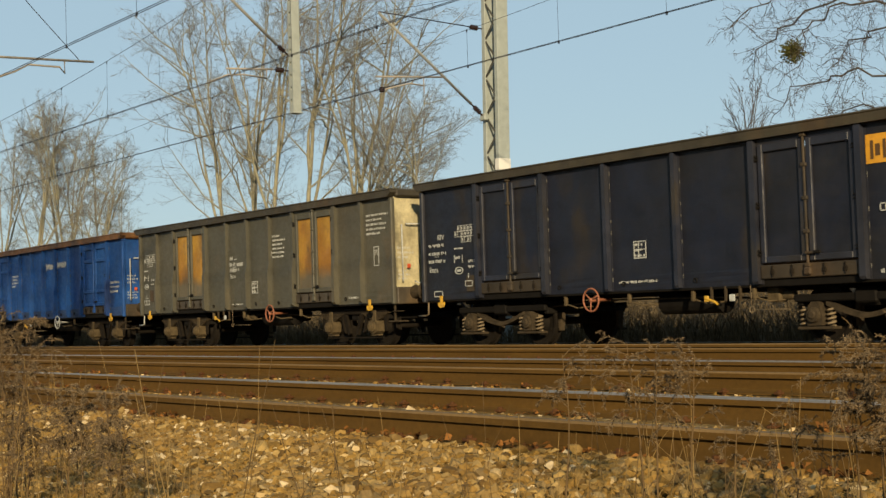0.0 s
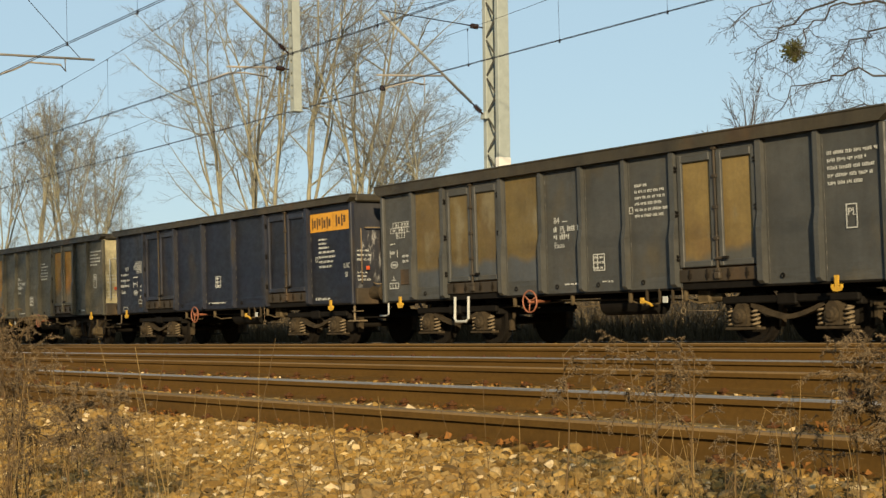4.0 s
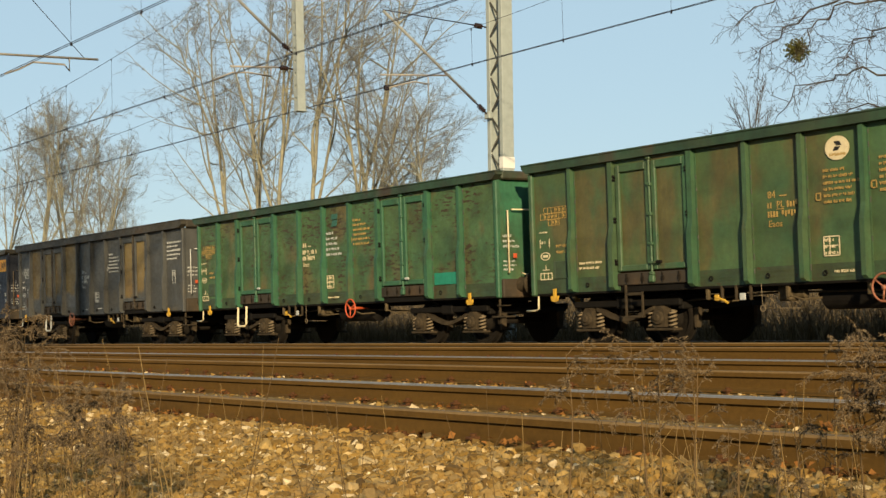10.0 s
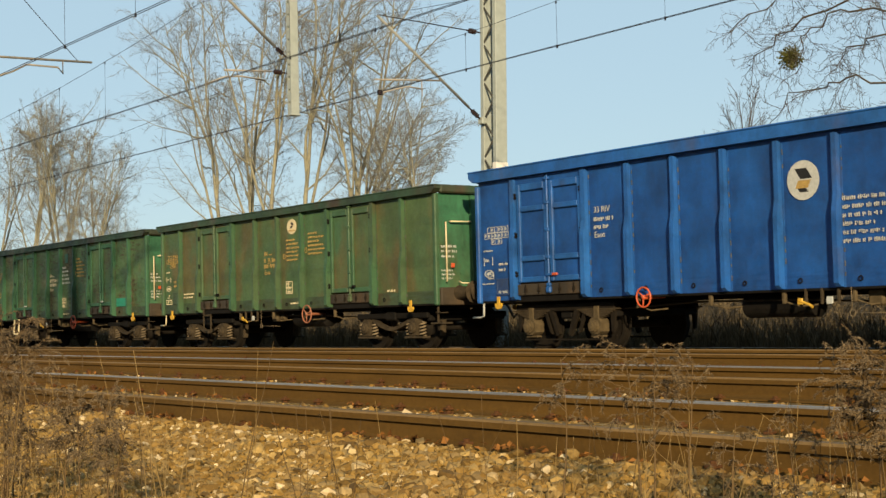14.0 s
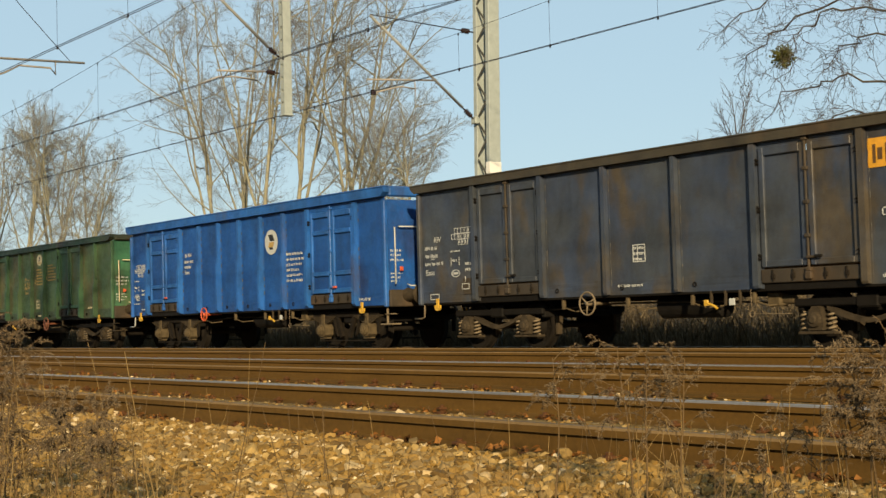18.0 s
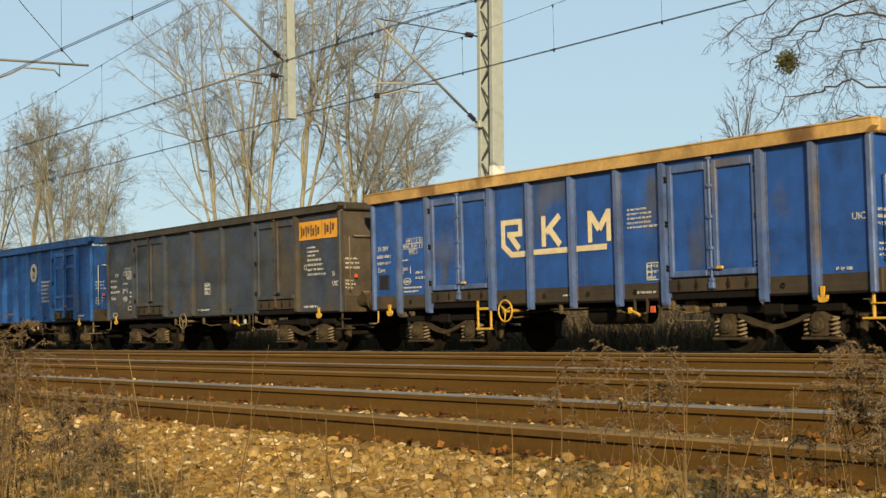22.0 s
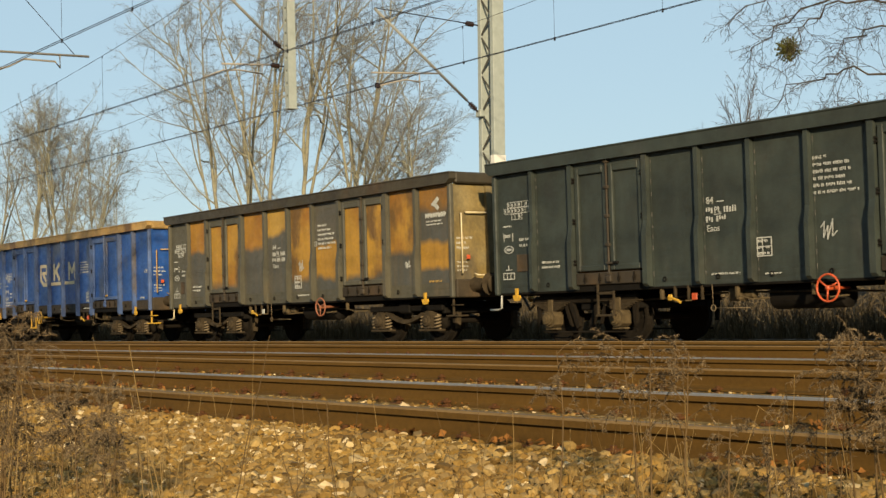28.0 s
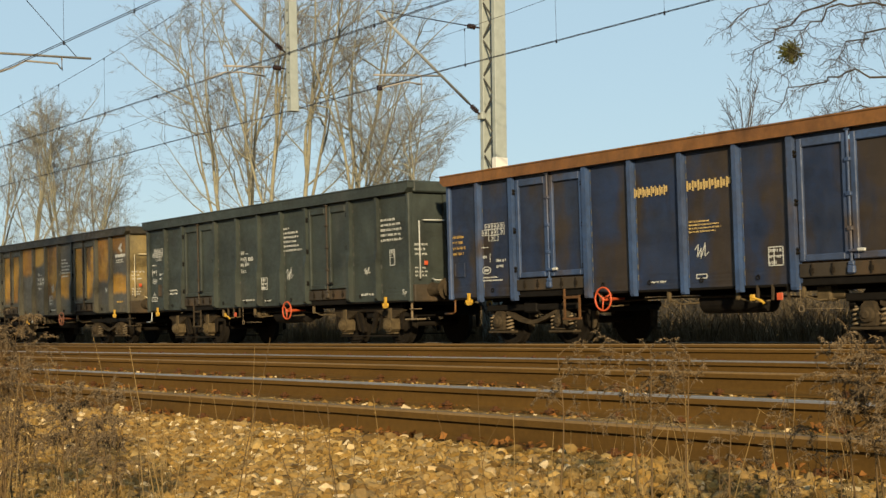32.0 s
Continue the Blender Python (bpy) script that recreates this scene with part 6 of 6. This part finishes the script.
def weed(x, y, z, height, branches, lean, seed, bushy=1.0, low=0.40, droop=-0.07):
    """A dried mugwort-like plant: stem, arching side branches with curled heads, withered leaves."""
    rnd = random.Random(seed)
    t = thing("dried_weed", "dried brown weed with curled seed heads in the ballast", "weed", "weeds by the track")
    main = bough(rnd, Vector((x, y, z - 0.03)), Vector((lean[0], lean[1], 1)), height, 9, 0.05, 0.02)
    part("stem", raw_mesh(Geo().tube(main, [0.0050 * (1 - 0.7 * k / 9) for k in range(10)], 5, False), "stem", M_STALK), None, t)
    for i in range(branches):
        u = low + (0.99 - low) * (i + rnd.random()) / branches
        p, d = along(main, min(u, 0.995))
        ln = height * rnd.uniform(0.16, 0.38) * (1.3 - 0.75 * u)
        q = bough(rnd, p, side_way(rnd, d, rnd.uniform(0.5, 1.15)), ln, 6, 0.16, droop * 1.6)
        stem, seeds = Geo(), Geo()
        stem.tube(q, [0.0023 * (1 - 0.7 * k / 6) for k in range(7)], 3, False)
        tuft(seeds, rnd, q[1:], int(30 * bushy), 0.015, 0.6, 0.0011)
        for j in range(4):
            p2, d2 = along(q, rnd.uniform(0.35, 0.99))
            q2 = bough(rnd, p2, side_way(rnd, d2, rnd.uniform(0.3, 0.9)), ln * rnd.uniform(0.3, 0.6), 5, 0.30, droop * 3)
            stem.tube(q2, 0.0011, 3, False)
            tuft(seeds, rnd, q2, int(24 * bushy), 0.013, 0.8, 0.0011)
        b = part("branch", raw_mesh(stem, "branch", M_STALK), None, t)
        tagged(part("seed_head", raw_mesh(seeds, "seed_head", M_SEED, False), None, b, "greyish curled seed head"), kind="stuff")
    g = Geo()
    tuft(g, rnd, main[2:7], int(9 * bushy), 0.035, 1.0, 0.0026)
    tagged(part("withered_foliage", raw_mesh(g, "withered_foliage", M_STALK, False), None, t, "dark withered leaves hanging on the stem"), kind="stuff")


for args in (
    (-5.06, 2.02, -0.30, 0.62, 18, (0.02, 0.0), 1, 2.6, 0.55), (-4.96, 2.08, -0.30, 0.58, 16, (0.05, 0.0), 2, 2.4, 0.55), (-5.16, 1.98, -0.30, 0.55, 14, (-0.06, 0.0), 3, 2.0, 0.55), (-4.86, 2.04, -0.30, 0.50, 12, (0.08, 0.05), 4, 1.6, 0.55),
    (-5.72, 1.93, -0.32, 0.88, 16, (-0.03, 0.0), 5, 1.9), (-5.84, 1.97, -0.32, 0.84, 15, (-0.02, 0.0), 6, 1.9), (-5.80, 2.0, -0.32, 0.90, 14, (-0.04, 0.0), 26, 1.9), (-5.62, 1.95, -0.32, 0.80, 12, (0.02, 0.0), 27, 1.6), (-5.90, 2.02, -0.32, 0.92, 16, (0.0, 0.0), 28, 2.0), (-5.95, 1.98, -0.32, 0.80, 14, (0.03, 0.0), 29, 2.0), (-5.76, 2.02, -0.32, 0.72, 14, (0.0, 0.0), 30, 2.0), (-5.60, 1.90, -0.32, 0.40, 9, (0.08, 0.0), 7, 1.0), (-5.80, 2.05, -0.32, 0.46, 10, (0.0, 0.0), 8, 1.0),
    (-3.82, 3.30, -0.26, 0.66, 11, (0.0, 0.02), 9, 1.1, 0.62), (-3.46, 3.35, -0.26, 0.70, 12, (0.03, 0.0), 10, 1.2, 0.62), (-3.36, 3.30, -0.26, 0.66, 10, (-0.04, 0.0), 21, 1.0, 0.62), (-3.20, 3.32, -0.26, 0.66, 12, (0.02, 0.0), 11, 1.1, 0.62),
    (-3.08, 3.36, -0.26, 0.46, 10, (0.03, 0.0), 13, 1.0, 0.5), (-2.84, 3.40, -0.26, 0.46, 11, (-0.06, 0.0), 14, 1.0, 0.5), (-2.94, 3.42, -0.26, 0.36, 8, (0.0, 0.0), 15, 0.9, 0.5),
    (-2.47, 3.30, -0.26, 0.68, 14, (0.0, 0.0), 16, 1.6, 0.66), (-2.41, 3.28, -0.26, 0.70, 15, (0.02, 0.0), 17, 1.7, 0.64), (-2.36, 3.26, -0.26, 0.68, 14, (-0.02, 0.0), 18, 1.6, 0.62), (-2.54, 3.36, -0.26, 0.56, 10, (-0.05, 0.0), 19, 1.2, 0.66), (-2.36, 3.32, -0.26, 0.58, 12, (0.0, 0.0), 20, 1.4, 0.60),
    # unseen tall weeds, added to shade the rails and weeds on the right
    (-0.30, 2.30, -0.32, 1.20, 16, (0.0, 0.0), 61, 1.6, 0.35), (0.05, 2.15, -0.34, 1.35, 17, (0.02, 0.0), 62, 1.6, 0.35), (0.40, 2.05, -0.34, 1.45, 17, (0.0, 0.0), 63, 1.6, 0.35), (-0.55, 2.45, -0.32, 1.05, 15, (-0.02, 0.0), 64, 1.5, 0.35),
    (0.20, 2.55, -0.32, 1.30, 16, (0.0, 0.02), 65, 1.6, 0.35), (-0.70, 1.95, -0.34, 0.95, 15, (0.0, 0.0), 66, 1.5, 0.35), (0.75, 1.80, -0.36, 1.40, 16, (0.0, 0.0), 67, 1.6, 0.35), (-0.10, 1.85, -0.35, 1.10, 15, (0.02, 0.0), 68, 1.5, 0.35),
    (0.15, 1.60, -0.36, 1.15, 16, (0.0, 0.0), 69, 2.0, 0.35), (0.45, 1.55, -0.36, 1.25, 16, (0.0, 0.0), 70, 2.0, 0.35), (0.30, 1.80, -0.36, 1.20, 16, (-0.02, 0.0), 71, 2.0, 0.35), (0.60, 2.20, -0.34, 1.45, 16, (0.0, 0.0), 72, 2.0, 0.35), (-0.20, 2.05, -0.34, 1.15, 16, (0.0, 0.0), 73, 2.0, 0.35),
):
    weed(*args)


def build_stalks():
    """Thin dry grass stalks, and low dead litter between them."""
    rnd = random.Random(33)
    st = thing("dry_grass_tuft", "thin tan dry grass stalks standing in the ballast", "grass")
    rows = []
    for i in range(56):
        y = rnd.uniform(1.75, 2.9)
        rows.append((-y * rnd.uniform(2.05, 2.95), y, rnd.uniform(0.22, 0.62) if rnd.random() < 0.75 else rnd.uniform(0.55, 0.82)))
    for i in range(16):
        y = rnd.uniform(2.6, 3.6)
        rows.append((-y * rnd.uniform(1.25, 2.0), y, rnd.uniform(0.25, 0.55)))
    for i in range(46):
        y = rnd.uniform(3.0, 4.2)
        rows.append((-y * rnd.uniform(0.68, 1.15), y, rnd.uniform(0.2, 0.6)))
    rows += [(-4.42, 2.30, 0.80), (-4.30, 2.32, 0.74), (-4.12, 2.45, 0.56), (-4.0, 2.5, 0.54), (-3.45, 2.7, 0.62), (-3.62, 2.9, 0.50), (-5.3, 2.1, 0.74), (-3.2, 2.75, 0.46), (-4.6, 2.2, 0.42), (-4.5, 2.15, 0.36)]
    for x, y, h in rows:
        g = Geo()
        q = bough(rnd, Vector((x, y, -0.30)), Vector((rnd.gauss(0.04, 0.16), rnd.gauss(0, 0.12), 1)), h, 6, 0.05, 0.0)
        r = rnd.uniform(0.0014, 0.0030)
        g.tube(q, [r * (1 - 0.6 * k / 6) for k in range(7)], 4, False)
        if rnd.random() < 0.5:
            seed_cluster(g, rnd, q[-2], q[-1] - q[-2], 1.0, 7, 0.004)
        if rnd.random() < 0.5:
            p, d = along(q, rnd.uniform(0.2, 0.7))
            b = bough(rnd, p, side_way(rnd, d, 0.6), h * 0.35, 3, 0.15, 0.0)
            g.tube(b, [r * 0.8, r * 0.6, r * 0.4, r * 0.3], 3, False)
        part("stalk", raw_mesh(g, "stalk", M_STRAW if rnd.random() < 0.55 else M_STALK), None, st)
    g = Geo()
    for i in range(1300):
        y = rnd.uniform(1.5, 4.3)
        lo, hi = (2.1, 3.1) if rnd.random() < 0.62 else (0.62, 1.25)
        x = -y * rnd.uniform(lo, hi)
        q = bough(rnd, Vector((x, y, -0.25)), Vector((rnd.gauss(0, 0.8), rnd.gauss(0, 0.8), 0.9)), rnd.uniform(0.06, 0.24), 3, 0.15, -0.05)
        g.tube(q, [0.0018, 0.0015, 0.0011, 0.0006], 3, False)
    tagged(new("dry_litter", raw_mesh(g, "dry_litter", M_STRAW, False)), "dead grass and stalk litter over the ballast", "dry grass", kind="stuff")
    g = Geo()
    for i in range(330):
        yc = rnd.choice((4.49, 4.68, 6.14, 6.36, 8.28, 8.5, 10.04, 12.78))
        xc = -yc * rnd.uniform(0.7, 2.9)
        zc = -0.172 if yc > 4.6 else -0.160
        for j in range(rnd.randint(2, 9)):
            p = Vector((xc + rnd.gauss(0, 0.05), yc + rnd.gauss(0, 0.03), zc + rnd.uniform(0, 0.035)))
            a, s = rnd.uniform(0, 6.3), rnd.uniform(0.010, 0.028)
            u = Vector((math.cos(a), math.sin(a), rnd.gauss(0, 0.5))) * s
            v = Vector((-math.sin(a), math.cos(a), rnd.gauss(0, 0.6))) * s * 0.6
            g.add([p - u, p - v + Vector((0, 0, 0.006)), p + u, p + v + Vector((0, 0, 0.008))], [(0, 1, 2), (0, 2, 3)])
    tagged(new("fallen_leaves", raw_mesh(g, "fallen_leaves", M_LEAF, False)), "rusty brown fallen leaves caught along the rails", "leaves", kind="stuff")


build_stalks()


# ---- ballast ----
def stone_shape(rng, points):
    """A crushed stone: the hull of a few random points, flat-faced and sharp."""
    bm = bmesh.new()
    for p in rng.normal(size=(points, 3)):
        bm.verts.new(tuple(p / np.linalg.norm(p) * rng.uniform(0.82, 1.1)))
    r = bmesh.ops.convex_hull(bm, input=bm.verts[:])
    bmesh.ops.delete(bm, geom=[q for q in r["geom_interior"] if isinstance(q, bmesh.types.BMVert)], context="VERTS")
    bmesh.ops.triangulate(bm, faces=bm.faces[:])
    bm.verts.index_update()
    v = np.array([q.co for q in bm.verts])
    f = np.array([[q.index for q in fc.verts] for fc in bm.faces])
    bm.free()
    return v * rng.uniform(0.75, 1.45, 3), f


def spread_stones(rng, n, y0, y1, lo, hi, z, r0, r1, shapes):
    """Vertices and triangles of n stones in the strip between two slants from the plan's corner."""
    ys = np.sqrt(rng.uniform(y0 ** 2, y1 ** 2, n))
    xs = -ys * rng.uniform(lo, hi, n)
    rad = rng.uniform(r0, r1, n) * np.where(rng.random(n) < 0.06, 1.5, 1.0)
    V, F, o = [], [], 0
    for x, y, r in zip(xs, ys, rad):
        v, f = shapes[rng.integers(len(shapes))]
        q = rng.normal(size=4)
        q /= np.linalg.norm(q)
        w, a, b, c = q
        R = np.array([[1 - 2 * (b * b + c * c), 2 * (a * b - c * w), 2 * (a * c + b * w)], [2 * (a * b + c * w), 1 - 2 * (a * a + c * c), 2 * (b * c - a * w)], [2 * (a * c - b * w), 2 * (b * c + a * w), 1 - 2 * (a * a + b * b)]])
        V.append((v @ R.T) * r * np.array([1, 1, 0.8]) + (x, y, z(x, y) + r * rng.uniform(-0.1, 0.8)))
        F.append(f + o)
        o += len(v)
    return np.concatenate(V), np.concatenate(F)


def bed_z(x, y):
    base = -0.245 + 0.066 * min(1, max(0, (y - 3.6) / 0.7)) - max(0, 1.5 - y) * 0.2
    return base + 0.02 * noise.noise(Vector((x * 1.3, y * 1.3, 7)))


rng = np.random.default_rng(4)
fine_shapes = [stone_shape(rng, 16) for _ in range(26)]
low_shapes = [stone_shape(rng, 11) for _ in range(30)]
rough_shapes = [stone_shape(rng, 8) for _ in range(16)]
ballast = thing("ballast_bed", "ochre and grey crushed stone ballast beside the track", "ballast")
v, f = spread_stones(rng, 34000, 1.5, 4.54, 0.60, 3.15, lambda x, y: bed_z(x, y) - 0.006, 0.011, 0.028, low_shapes)
tagged(part("loose_ballast", mesh_np("ballast_stones", v, f, M_STONES), None, ballast), kind="stuff")
v, f = spread_stones(rng, 6000, 1.5, 4.50, 0.60, 3.15, bed_z, 0.014, 0.030, fine_shapes)
tagged(part("loose_ballast", mesh_np("ballast_stones", v, f, M_STONES), None, ballast), kind="stuff")
v, f = spread_stones(rng, 9000, 4.66, 10.1, 0.68, 3.0, lambda x, y: -0.185, 0.012, 0.026, low_shapes)
tagged(part("loose_ballast", mesh_np("ballast_stones", v, f, M_STONES), None, ballast), kind="stuff")
v, f = spread_stones(rng, 9000, 10.2, 20.5, 0.68, 3.0, lambda x, y: -0.168 if y < 19.2 else -0.24, 0.016, 0.034, low_shapes)
tagged(part("loose_ballast", mesh_np("ballast_stones", v, f, M_STONES), None, ballast), kind="stuff")
v, f = spread_stones(rng, 6500, 0.8, 4.5, 3.0, 7.0, lambda x, y: bed_z(x, y) - 0.01, 0.018, 0.036, rough_shapes)
tagged(part("loose_ballast", mesh_np("ballast_stones", v, f, M_STONES), None, ballast), kind="stuff")
v, f = spread_stones(rng, 5500, 0.8, 4.5, -2.5, 0.62, lambda x, y: bed_z(x, y) - 0.01, 0.018, 0.036, rough_shapes)
tagged(part("loose_ballast", mesh_np("ballast_stones", v, f, M_STONES), None, ballast), kind="stuff")
stone_meshes = [mesh_np("stone", sv * np.array([1, 1, 0.8]), sf, M_STONE1) for sv, sf in fine_shapes]
for i in range(300):
    y = rng.uniform(3.0, 4.35)
    x = -y * rng.uniform(0.95, 1.75)
    r = rng.uniform(0.015, 0.029)
    ob = part("stone", stone_meshes[i % len(stone_meshes)], None, ballast)
    ob.location, ob.scale = (x, y, bed_z(x, y) + r * 0.55), (r, r, r)
    ob.rotation_euler = tuple(rng.uniform(0, 6.28, 3))


def motions():
    TRAVEL = ((0, -49.89), (1.5, -44.05), (3.5, -36.3), (5.5, -28.8), (7, -23.25), (9, -15.58), (11, -7.79), (13, 0.0), (14.5, 5.87), (16.5, 13.77), (18, 19.67), (20, 27.61), (22, 35.57), (24, 43.64),
              (25.5, 49.66), (27.5, 57.7), (29, 63.74), (30.5, 69.64), (32, 75.41))
    done = set()
    spin = [(t * 0.16, np.interp(t * 0.16, [a for a, _ in TRAVEL], [b for _, b in TRAVEL]) / 0.46) for t in range(0, 201)]
    for wagon, x, wheels in ROLLING:
        if wagon.name not in done:
            done.add(wagon.name)
            walk(wagon, [(t, pose(x - s, 18.2, 0)) for t, s in TRAVEL])
        for w in wheels:
            lo = w.location.copy()
            walk(w, [(t, Matrix.Translation(lo) @ Matrix.Rotation(-a, 4, "Y")) for t, a in spin])


motions()
